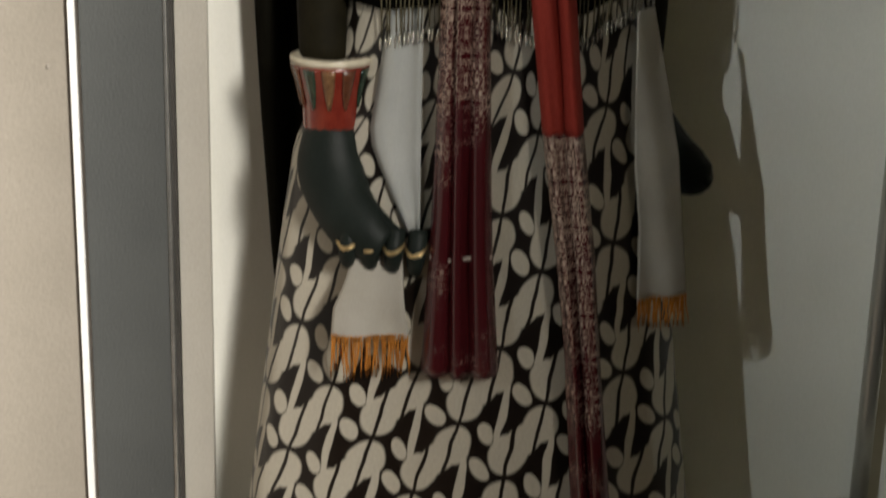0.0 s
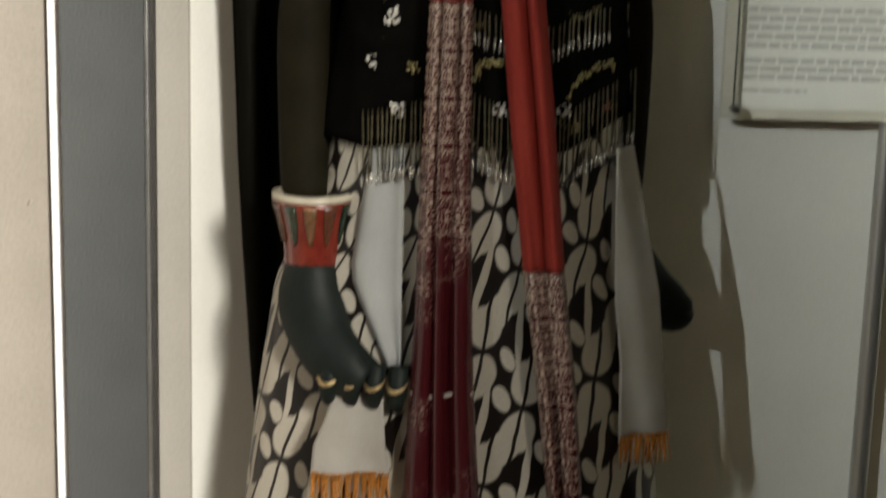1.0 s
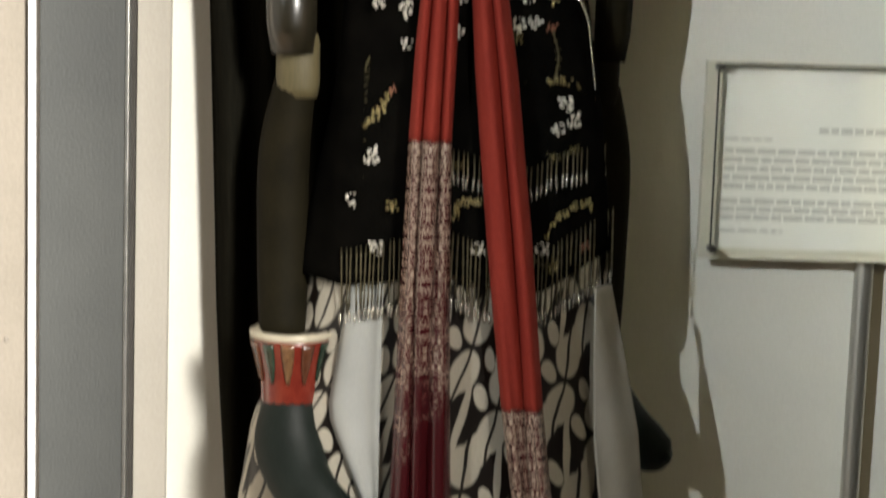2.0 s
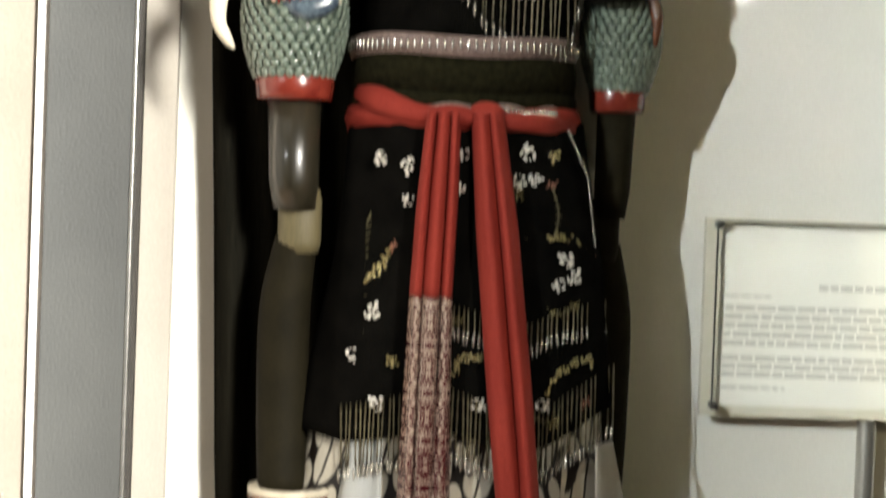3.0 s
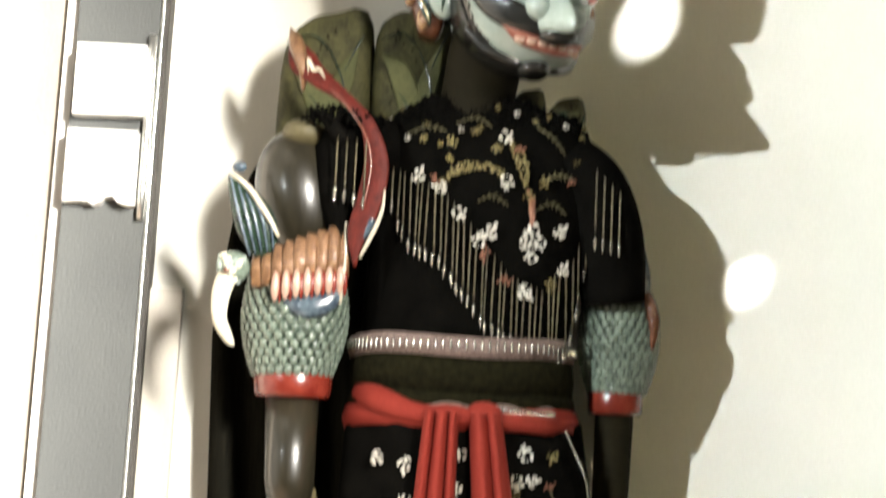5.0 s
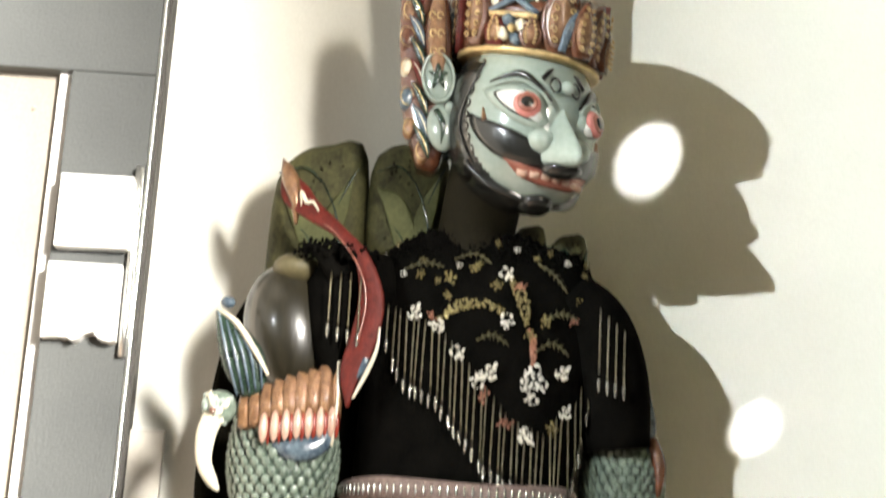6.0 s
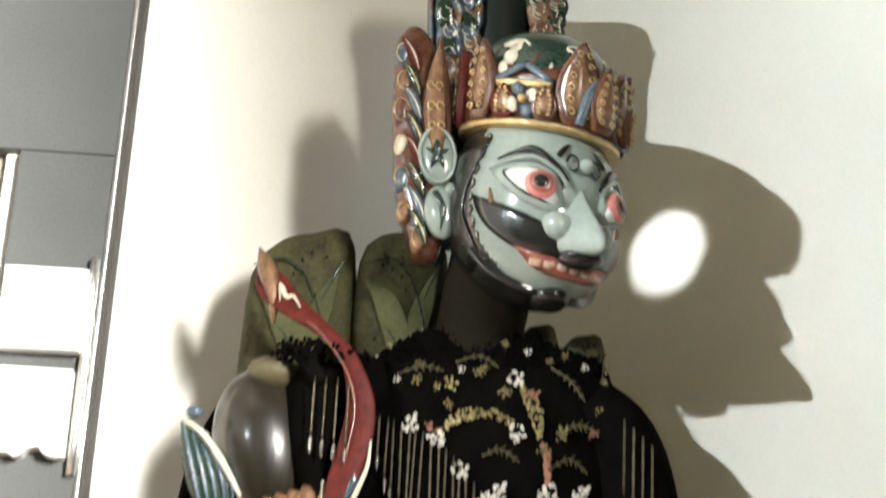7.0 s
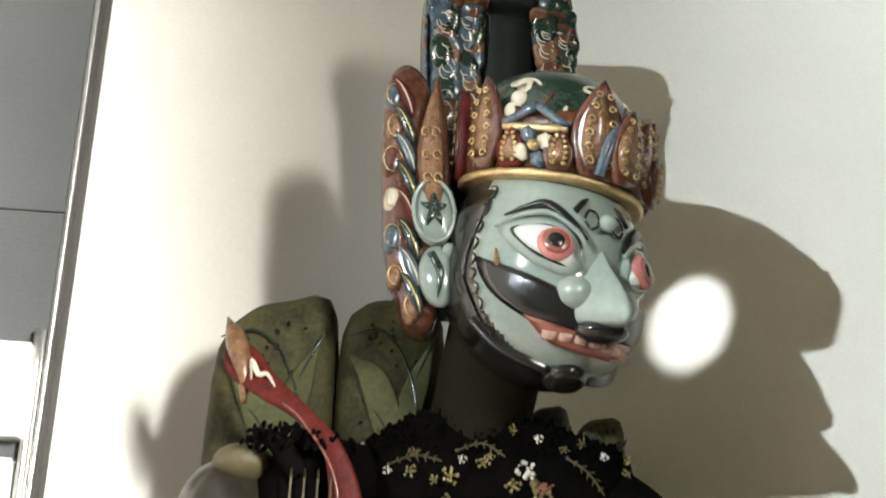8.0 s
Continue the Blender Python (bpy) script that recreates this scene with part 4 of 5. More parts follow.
sweep(doll, [(-0.1355, 0.951, 1.681, 0.001, 0.001), (-0.124, 0.949, 1.673, 0.0017, 0.0014), (-0.112, 0.949, 1.657, 0.0017, 0.0014), (-0.104, 0.951, 1.644, 0.001, 0.001)], 6, M_CREAM, 5)
ball(doll, oval_at((-0.1315, 0.96, 1.687), (0.0045, 0.004, 0.0035)), M_BLUE, 10, 8)
ball(doll, oval_at((-0.131, 0.956, 1.6245), (0.0105, 0.0095, 0.0098)), M_SCALE, 18, 12)
rnd = random.Random(6)
for k in range(26):
    a, r = rnd.uniform(0, 6.28), rnd.uniform(0.2, 1.0)
    ball(doll, oval_at((-0.131 + 0.0095 * r * math.cos(a), 0.956 - 0.0095 * math.sqrt(max(0.05, 1 - r * r)), 1.6245 + 0.009 * r * math.sin(a)), (0.0019, 0.0016, 0.0026), Euler((0, rnd.uniform(-1, 1), 0)).to_quaternion()),
         M_SKIN if k % 3 else M_CREAM, 7, 5)
ball(doll, oval_at((-0.1335, 0.9455, 1.6215), (0.0022, 0.0016, 0.0022)), M_CARVED, 10, 6)
sweep(doll, [(-0.1335, 0.953, 1.619, 0.0062, 0.005), (-0.1365, 0.951, 1.608, 0.0058, 0.005), (-0.1365, 0.951, 1.593, 0.0045, 0.004), (-0.131, 0.952, 1.582, 0.0032, 0.003), (-0.127, 0.953, 1.577, 0.0008, 0.001)], 10, M_CREAM, 6)
sweep(doll, [(-0.0415, 0.9488, 1.675, 0.0006, 0.0005), (-0.0425, 0.9485, 1.662, 0.0011, 0.0006), (-0.0475, 0.949, 1.648, 0.0014, 0.0006), (-0.0545, 0.9495, 1.633, 0.0008, 0.0005)], 6, M_CREAM, 5)
# far armlet: a plume and a green flank against the wall
for k in range(5):
    sweep(doll, [(0.118 + 0.001 * k, 1.0 + 0.005 * k, 1.60, 0.003, 0.003), (0.123, 0.998 + 0.005 * k, 1.63, 0.004, 0.003), (0.121, 1.003 + 0.005 * k, 1.655, 0.002, 0.002)], 8, M_CARVED if k % 2 else M_BLUE, 4)
sweep(doll, [(0.124, 0.998, 1.625, 0.004, 0.004), (0.129, 0.996, 1.608, 0.004, 0.004), (0.1285, 0.997, 1.59, 0.0015, 0.0015)], 8, M_CARVED, 5)
# the red curved shoulder horn with its pale edge and painted root
sweep(doll, [(-0.106, 0.975, 1.777, 0.0005, 0.001), (-0.0985, 0.968, 1.759, 0.0085, 0.002), (-0.087, 0.96, 1.746, 0.0065, 0.002), (-0.068, 0.953, 1.731, 0.0038, 0.0016), (-0.0545, 0.95, 1.716, 0.0045, 0.0016),
             (-0.0475, 0.95, 1.692, 0.0075, 0.0016), (-0.0505, 0.95, 1.668, 0.008, 0.0016), (-0.057, 0.951, 1.648, 0.006, 0.0016), (-0.0575, 0.952, 1.628, 0.001, 0.001)], 12, M_MAROON, 6)
sweep(doll, [(-0.078, 0.9535, 1.736, 0.0005, 0.0005), (-0.07, 0.9495, 1.729, 0.0006, 0.0005), (-0.056, 0.9465, 1.71, 0.0006, 0.0005), (-0.0505, 0.9468, 1.69, 0.0006, 0.0005), (-0.0535, 0.9468, 1.665, 0.0006, 0.0005)], 6, M_LIP, 6)
sweep(doll, [(-0.093, 0.9605, 1.748, 0.0004, 0.0004), (-0.0935, 0.959, 1.757, 0.001, 0.0006), (-0.09, 0.9585, 1.75, 0.0014, 0.0006), (-0.086, 0.957, 1.75, 0.001, 0.0006), (-0.082, 0.956, 1.744, 0.0004, 0.0004)], 6, M_CREAM, 3)
sweep(doll, [(-0.107, 0.973, 1.78, 0.0006, 0.001), (-0.102, 0.967, 1.768, 0.005, 0.004), (-0.097, 0.965, 1.752, 0.0035, 0.004), (-0.096, 0.966, 1.738, 0.001, 0.002)], 8, M_COPPER, 5)
sweep(doll, [(-0.051, 0.952, 1.665, 0.003, 0.002), (-0.0495, 0.951, 1.655, 0.0035, 0.002), (-0.053, 0.951, 1.645, 0.001, 0.001)], 8, M_BLUE, 5)

# wrist cup and hand of the near arm
CX, CY = -0.0885, 0.977
lathe(doll, [(CX, CY, 1.262, 0.0165, 0.0165), (CX, CY, 1.268, 0.0185, 0.0185), (CX, CY, 1.285, 0.019, 0.019), (CX, CY, 1.305, 0.0245, 0.0245), (CX, CY, 1.308, 0.0255, 0.0255)], 32, M_RED)
lathe(doll, [(CX, CY, 1.3081, 0.0258, 0.0258), (CX, CY, 1.312, 0.0262, 0.0262), (CX, CY, 1.3125, 0.022, 0.022), (CX, CY, 1.309, 0.017, 0.017)], 32, M_CREAM)
for k in range(12):
    a = math.tau * k / 12
    mat = (M_COPPER, M_CARVED, M_TEAL)[k % 3]
    sweep(doll, [(CX + 0.0192 * math.cos(a), CY + 0.0192 * math.sin(a), 1.281, 0.001, 0.001), (CX + 0.0215 * math.cos(a), CY + 0.0215 * math.sin(a), 1.293, 0.0032, 0.0012),
                 (CX + 0.0252 * math.cos(a), CY + 0.0252 * math.sin(a), 1.3065, 0.0045, 0.001)], 8, mat, 4, (math.cos(a), math.sin(a), 0))
sweep(doll, [(-0.0885, 0.976, 1.265, 0.018, 0.018), (-0.088, 0.968, 1.242, 0.022, 0.017), (-0.08, 0.956, 1.222, 0.02, 0.015), (-0.066, 0.945, 1.207, 0.018, 0.013), (-0.053, 0.94, 1.2, 0.012, 0.01)], 18, M_HAND, 6)
for k in range(4):
    t = k / 3
    x, z = -0.076 + 0.042 * t, 1.207 - 0.004 * t
    sweep(doll, [(x + 0.002, 0.944, z + 0.006, 0.0062, 0.006), (x + 0.001, 0.938, z - 0.006, 0.006, 0.006), (x, 0.941, z - 0.016, 0.0052, 0.005), (x + 0.001, 0.947, z - 0.022, 0.003, 0.003)], 10, M_HAND, 4)
    sweep(doll, [(x - 0.006, 0.94, z - 0.004, 0.0013, 0.0013), (x - 0.002, 0.9325, z - 0.0065, 0.0014, 0.0014), (x + 0.004, 0.933, z - 0.005, 0.0014, 0.0014), (x + 0.007, 0.939, z - 0.002, 0.0012, 0.0012)], 6, M_GOLD, 4)
sweep(doll, [(-0.07, 0.955, 1.225, 0.008, 0.008), (-0.058, 0.948, 1.214, 0.0075, 0.007), (-0.045, 0.944, 1.205, 0.005, 0.005)], 12, M_HAND, 5)
# far hand: only the dark back of it shows beside the skirt
sweep(doll, [(0.1, 1.0, 1.29, 0.016, 0.016), (0.12, 1.015, 1.25, 0.02, 0.013), (0.14, 1.02, 1.233, 0.017, 0.012), (0.152, 1.02, 1.227, 0.012, 0.01), (0.1575, 1.02, 1.225, 0.004, 0.004)], 16, M_HAND, 6)
ball(doll, oval_at((0.153, 1.011, 1.2275), (0.004, 0.003, 0.004)), M_HAND, 10, 6)

puppet = finish("puppet", doll, PUPPET_MATS)
tagged(puppet, "carved wooden rod puppet, pale green lacquered face, gilded crown, dressed", "puppet")

# ---- the puppet's clothes ----
def at(table, z):
    """Values between the rows of a table that rises in its first column."""
    cols = list(zip(*table))
    return [float(np.interp(z, cols[0], c)) for c in cols[1:]]


SKIRT = [(0.92, -0.16, 0.163, 0.06), (0.985, -0.151, 0.154, 0.056), (1.19, -0.1245, 0.126, 0.05), (1.25, -0.115, 0.114, 0.047), (1.32, -0.085, 0.106, 0.045), (1.45, -0.062, 0.096, 0.042), (1.55, -0.052, 0.076, 0.04)]
BODY = [(1.53, -0.053, 0.073, 0.036), (1.6, -0.054, 0.077, 0.038), (1.65, -0.052, 0.088, 0.041), (1.69, -0.049, 0.094, 0.04), (1.715, -0.046, 0.089, 0.036), (1.733, -0.038, 0.078, 0.03), (1.742, -0.022, 0.048, 0.026)]
CYL = 1.0


def fold(a, z):
    """Soft pleats of the skirt, deeper towards the hem."""
    k = max(0.0, (1.34 - z) / 0.35)
    d = 0.004 * math.sin(5 * a + 1.0) + 0.003 * math.sin(11 * a + 0.4)
    for c, w, h in ((-1.62, 0.05, 0.010), (-1.2, 0.07, 0.012), (-2.3, 0.09, 0.006), (-0.75, 0.09, 0.008)):
        d += h * math.exp(-((a - c) / w) ** 2)
    return d * k


def girth(table, a, z, out=0.0, pleat=False):
    x0, x1, ry = at(table, z)
    c, s = math.cos(a), math.sin(a)
    r = 1 + ((fold(a, z) * 9) if pleat else 0)
    return Vector(((x0 + x1) / 2 + ((x1 - x0) / 2 * (1 if not pleat else 1 + 0.25 * (r - 1)) + out) * c, CYL + (ry * r + out) * s, z))


def front(table, x, z, out=0.0):
    x0, x1, ry = at(table, z)
    q = max(-0.995, min(0.995, (x - (x0 + x1) / 2) / ((x1 - x0) / 2 + out)))
    return CYL - (ry + out) * math.sqrt(1 - q * q)


def cloth(name, rows, uvs, mats, parent=None, closed=False, thick=0.0, pick=None):
    """A sheet over a grid of places, with its own cloth coordinates."""
    bm = bmesh.new()
    lay = bm.loops.layers.uv.new("UVMap")
    vs = [[bm.verts.new(p) for p in r] for r in rows]
    n = len(rows[0])
    for i in range(len(vs) - 1):
        for k in range(n if closed else n - 1):
            j = (k + 1) % n
            f = bm.faces.new((vs[i][k], vs[i][j], vs[i + 1][j], vs[i + 1][k]))
            f.material_index = pick(i, k) if pick else 0
            for lp, (a, b) in zip(f.loops, ((i, k), (i, k + 1), (i + 1, k + 1), (i + 1, k))):
                lp[lay].uv = uvs[a][b]
    me = bpy.data.meshes.new(name)
    bm.to_mesh(me)
    bm.free()
    for m in mats:
        me.materials.append(m)
    me.shade_smooth()
    ob = new(name, me)
    ob.parent = parent
    if thick:
        md = ob.modifiers.new("thickness", "SOLIDIFY")
        md.thickness, md.offset = thick, 0
    return ob


# batik skirt, round the legs down to the plinth
NA, zs = 220, [0.921 + (1.55 - 0.921) * i / 66 for i in range(67)]
ring = [girth(SKIRT, math.tau * k / NA, 1.15, 0, True) for k in range(NA + 1)]
along = [0.0]
for p, q in zip(ring, ring[1:]):
    along.append(along[-1] + (q - p).length)
rows, uvs = [], []
for z in zs:
    rows.append([girth(SKIRT, math.tau * k / NA, z, 0, True) for k in range(NA)])
    uvs.append([(u, z) for u in along])
skirt = cloth("batik_skirt", rows, uvs, [BATIK], None, True, 0.001)
tagged(skirt, "long pleated batik skirt, cream beans printed on dark brown cotton", "skirt")

# grey-white underskirt edge that shows under the fringe
rows = []
for i in range(14):
    z = 1.345 - 0.138 * i / 13
    a, b = float(np.interp(z, [1.2, 1.245, 1.265, 1.345], [-0.036, -0.056, -0.064, -0.052])), -0.032
    rows.append([(a + (b - a) * k / 8, front(SKIRT, a + (b - a) * k / 8, z, 0.0035) - 0.003 * math.sin(k * 0.8), z) for k in range(9)])
ob = cloth("lining", rows, [[(p[0], p[2]) for p in r] + [(0, 0)] for r in rows], [GREYCLOTH], skirt, False, 0.0012)
tagged(ob, "plain grey-white lining cloth")

# black velvet apron
rows = []
for i in range(25):
    row = []
    for k in range(61):
        a = math.pi * (1.04 + 0.92 * k / 60)
        x0 = girth(SKIRT, a, 1.34, 0.006).x
        low = float(np.interp(x0, [-0.08, -0.056, -0.025, 0.0088, 0.03, 0.064, 0.0775, 0.109], [1.35, 1.347, 1.352, 1.357, 1.35, 1.347, 1.355, 1.37])) - 0.004
        z = 1.541 + (low - 1.541) * i / 24
        p = girth(SKIRT, a, z, 0.006 + 0.0012 * math.sin(9 * a + z * 30))
        row.append(p)
    rows.append(row)
apron = cloth("velvet_apron", rows, [[(p.x, p.z) for p in r] + [(0, 0)] for r in rows], [VELVET], None, False, 0.002)
tagged(apron, "black velvet apron with sequin flowers and a silver bead fringe", "apron")

# velvet jacket with the far sleeve
bm = bmesh.new()
skin_rings(bm, [[girth(BODY, math.tau * k / 48, z) for k in range(48)] for z in [1.53 + 0.212 * i / 24 for i in range(25)]])
sweep(bm, [(0.068, 0.995, 1.706, 0.022, 0.024), (0.087, 0.996, 1.688, 0.024, 0.028), (0.099, 0.998, 1.656, 0.023, 0.029), (0.104, 1.002, 1.618, 0.02, 0.025)], 18, 0, 5)
sweep(bm, [(-0.04, 0.992, 1.71, 0.018, 0.022), (-0.066, 0.985, 1.705, 0.022, 0.026), (-0.072, 0.978, 1.68, 0.015, 0.024), (-0.066, 0.975, 1.64, 0.006, 0.02)], 16, 0, 5)
ball(bm, oval_at((-0.064, 0.984, 1.71), (0.02, 0.027, 0.022)), 0, 20, 12)
sweep(bm, [(-0.088, 0.962, 1.724, 0.003, 0.003), (-0.078, 0.956, 1.718, 0.005, 0.004), (-0.068, 0.956, 1.704, 0.005, 0.004)], 8, 0, 5)
jacket = finish("velvet_jacket", bm, [VELVET])
tagged(jacket, "black velvet jacket with sequin flowers and hanging bead strands", "jacket")


def shared(name, bm, mat):
    """A mesh that many alike pieces share."""
    bmesh.ops.recalc_face_normals(bm, faces=bm.faces)
    me = bpy.data.meshes.new(name)
    bm.to_mesh(me)
    bm.free()
    me.materials.append(mat)
    me.shade_smooth()
    return me


def rod_mesh():
    bm = bmesh.new()
    rows = []
    for i in range(9):
        z = -i / 8
        r = 0.00062 if i % 2 else 0.00042
        rows.append([(r * math.cos(k * math.tau / 5), r * math.sin(k * math.tau / 5), z) for k in range(5)])
    skin_rings(bm, rows)
    return shared("bead_strand", bm, BUGLE)


def tip_mesh():
    bm = bmesh.new()
    for z, r in ((0, 0.0011), (-0.0022, 0.0013), (-0.0046, 0.0011), (-0.0064, 0.0006)):
        ball(bm, oval_at((0, 0, z), (r, r, r)), 0, 7, 5)
    return shared("bead_tip", bm, BEAD)


ROD, TIP = rod_mesh(), tip_mesh()


def hang(parent, table, x, z1, z0, out, rnd, tips=True):
    """One strand of bugle beads with a silver drop."""
    y = front(table, x, (z0 + z1) / 2, 0) - out
    x += rnd.uniform(-0.0006, 0.0006)
    if z1 - z0 > 0.004:
        s = new("bead_strand", ROD)
        s.parent, s.matrix_basis = parent, Matrix.LocRotScale((x, y, z1), Euler((0, rnd.uniform(-0.03, 0.03), 0)), (1, 1, z1 - z0))
    if tips:
        s = new("bead_tip", TIP)
        s.parent, s.matrix_basis = parent, Matrix.LocRotScale((x, y, z0 + rnd.uniform(-0.001, 0.001)), Euler((0, rnd.uniform(-0.15, 0.15), rnd.random() * 6)), (1, 1, 1))


def flower_mesh(seed, mat, petals):
    """A loose cluster of cupped sequins and beads, no two set alike."""
    rnd = random.Random(seed)
    bm = bmesh.new()
    for k in range(petals * 3):
        a, r = math.tau * k / petals / 3 * 1.9 + rnd.uniform(-0.5, 0.5), rnd.uniform(0.15, 0.85)
        s = rnd.uniform(0.13, 0.28)
        ball(bm, oval_at((r * math.cos(a), rnd.uniform(-0.35, 0), r * math.sin(a) * 1.15), (s, 0.09, s * rnd.uniform(0.7, 1.3)), Euler((rnd.uniform(-0.7, 0.7), rnd.uniform(0, 6), rnd.uniform(-0.7, 0.7))).to_quaternion()), 0, 7, 4)
    return shared("sequin_flower", bm, mat)


FLOWERS = [flower_mesh(1, SEQUIN, 6), flower_mesh(2, SEQUIN, 5), flower_mesh(3, SEQGOLD, 5), flower_mesh(4, SEQPINK, 5)]


def sew(parent, table, x, z, size, kind, rnd, out):
    s = new("sequin_flower", FLOWERS[kind])
    s.parent = parent
    s.matrix_basis = Matrix.LocRotScale((x, front(table, x, z) - out, z), Euler((rnd.uniform(-0.2, 0.2), rnd.uniform(0, 6), rnd.uniform(-0.3, 0.3))), (size, size, size * 1.1))


def scroll(parent, table, places, width, mat, out, name="embroidery"):
    bm = bmesh.new()
    if mat is THREAD:
        # a stem with short slanting stitches to both sides
        sweep(bm, [(x, front(table, x, z) - out, z, 0.0005, 0.0004) for x, z, w in places], 6, 0, 4)
        line = list(glide(places, 3))
        for (x, z, w), (x2, z2, _) in zip(line, line[1:]):
            d = Vector((x2 - x, 0, z2 - z))
            if d.length < 1e-6:
                continue
            d.normalize()
            for side in (-1, 1):
                tip = Vector((x, 0, z)) + (d * 0.8 + Vector((d.z, 0, -d.x)) * side) * width * w * 0.95
                mid = (Vector((x, 0, z)) + tip) / 2
                sweep(bm, [(x, front(table, x, z) - out, z, 0.0003, 0.0003), (mid.x, front(table, mid.x, mid.z) - out - 0.0004, mid.z, 0.0004, 0.0003), (tip.x, front(table, tip.x, tip.z) - out, tip.z, 0.0002, 0.0002)], 5, 0, 2)
    else:
        # rows of overlapping sequins
        roll = random.Random(len(places) + int(places[0][0] * 1e4))
        for x, z, w in glide(places, 9):
            for _ in range(3):
                dx, dz = roll.uniform(-1, 1) * width * w * 0.8, roll.uniform(-1, 1) * width * w * 0.8
                ball(bm, oval_at((x + dx, front(table, x, z) - out - roll.uniform(0, 0.0008), z + dz), (0.0011, 0.0004, 0.0011), Euler((roll.uniform(-0.6, 0.6), 0, roll.uniform(-0.6, 0.6))).to_quaternion()), 0, 6, 4)
    return part(name, bm, mat, parent)


rnd = random.Random(21)
# jacket front: strands in a slanting curtain
for k in range(33):
    x = -0.0375 + 0.1205 * k / 32
    z0 = float(np.interp(x, [-0.038, -0.034, -0.025, -0.009, 0.0017, 0.0158, 0.02, 0.03, 0.051, 0.071, 0.0775, 0.083], [1.668, 1.655, 1.641, 1.633, 1.618, 1.603, 1.594, 1.5885, 1.581, 1.577, 1.595, 1.63]))
    z1 = float(np.interp(x, [-0.038, -0.008, 0.0143, 0.036, 0.0565, 0.07, 0.083], [1.694, 1.68, 1.655, 1.628, 1.62, 1.642, 1.668]))
    hang(jacket, BODY, x, z1, z0 + 0.005, 0.0035, rnd)
for k in range(4):
    x = -0.0715 + 0.0058 * k
    for name, mesh, z, size in (("bead_strand", ROD, 1.706, 0.032 + 0.0016 * k), ("bead_tip", TIP, 1.674 - 0.0016 * k, 1)):
        s = new(name, mesh)
        s.parent, s.matrix_basis = jacket, Matrix.LocRotScale((x, 0.9475, z), None, (1, 1, size))
for x, z, size, kind in ((-0.0221, 1.688, 0.0052, 0), (-0.0079, 1.6793, 0.005, 0), (0.0041, 1.6631, 0.005, 1), (0.023, 1.653, 0.0058, 0), (0.017, 1.648, 0.005, 1), (0.0195, 1.6395, 0.005, 3), (0.0486, 1.656, 0.005, 1),
                         (0.0445, 1.648, 0.0048, 0), (0.053, 1.648, 0.0048, 1), (0.0485, 1.640, 0.0045, 1), (0.0458, 1.6179, 0.0058, 0), (0.0665, 1.6566, 0.005, 0), (0.033, 1.6248, 0.0048, 3), (0.069, 1.634, 0.0045, 0),
                         (0.0619, 1.6237, 0.004, 2), (0.0312, 1.7126, 0.0048, 1), (0.0255, 1.706, 0.0035, 2), (0.039, 1.706, 0.004, 3), (0.0316, 1.6839, 0.005, 1), (-0.0024, 1.7093, 0.004, 2), (-0.003, 1.698, 0.0028, 2),
                         (0.046, 1.6765, 0.0036, 2), (0.0552, 1.6857, 0.0042, 2), (0.072, 1.688, 0.0032, 3), (-0.012, 1.685, 0.0035, 3), (0.076, 1.7, 0.003, 2), (0.012, 1.716, 0.003, 2), (-0.02, 1.712, 0.003, 2)):
    sew(jacket, BODY, x, z, size, kind, rnd, 0.0045)
scroll(jacket, BODY, [(-0.008, 1.683, 0.4), (0.0, 1.69, 1), (0.0086, 1.6935, 1.1), (0.0206, 1.694, 1.1), (0.03, 1.689, 0.8)], 0.0028, SEQGOLD, 0.003)
scroll(jacket, BODY, [(0.034, 1.712, 0.4), (0.038, 1.704, 1), (0.042, 1.695, 1.2), (0.044, 1.684, 0.4)], 0.0036, SEQGOLD, 0.003)
scroll(jacket, BODY, [(0.046, 1.68, 0.5), (0.0485, 1.67, 1), (0.0485, 1.66, 0.5)], 0.0022, SEQPINK, 0.003)
scroll(jacket, BODY, [(0.055, 1.687, 0.4), (0.064, 1.692, 1), (0.074, 1.69, 0.5)], 0.0032, THREAD, 0.003)
for p in ([(0.015, 1.672, 0.3), (0.024, 1.676, 1), (0.034, 1.67, 0.4)], [(0.05, 1.668, 0.3), (0.06, 1.674, 1), (0.07, 1.668, 0.3)], [(-0.03, 1.716, 0.3), (-0.018, 1.72, 1), (-0.006, 1.717, 0.3)],
          [(0.05, 1.722, 0.3), (0.06, 1.716, 1), (0.068, 1.706, 0.3)], [(0.0, 1.722, 0.3), (0.012, 1.726, 0.8), (0.022, 1.72, 0.3)]):
    scroll(jacket, BODY, p, 0.003, THREAD, 0.002)
# far sleeve fringe
for k in range(4):
    s = new("bead_strand", ROD)
    x = 0.087 + 0.005 * k
    s.parent, s.matrix_basis = jacket, Matrix.LocRotScale((x, 0.958 + 0.0012 * k, 1.695 - 0.004 * k), None, (1, 1, 0.042 - 0.003 * abs(k - 1)))
    s = new("bead_tip", TIP)
    s.parent, s.matrix_basis = jacket, Matrix.Translation((x, 0.957 + 0.0012 * k, 1.652 - 0.001 * k))

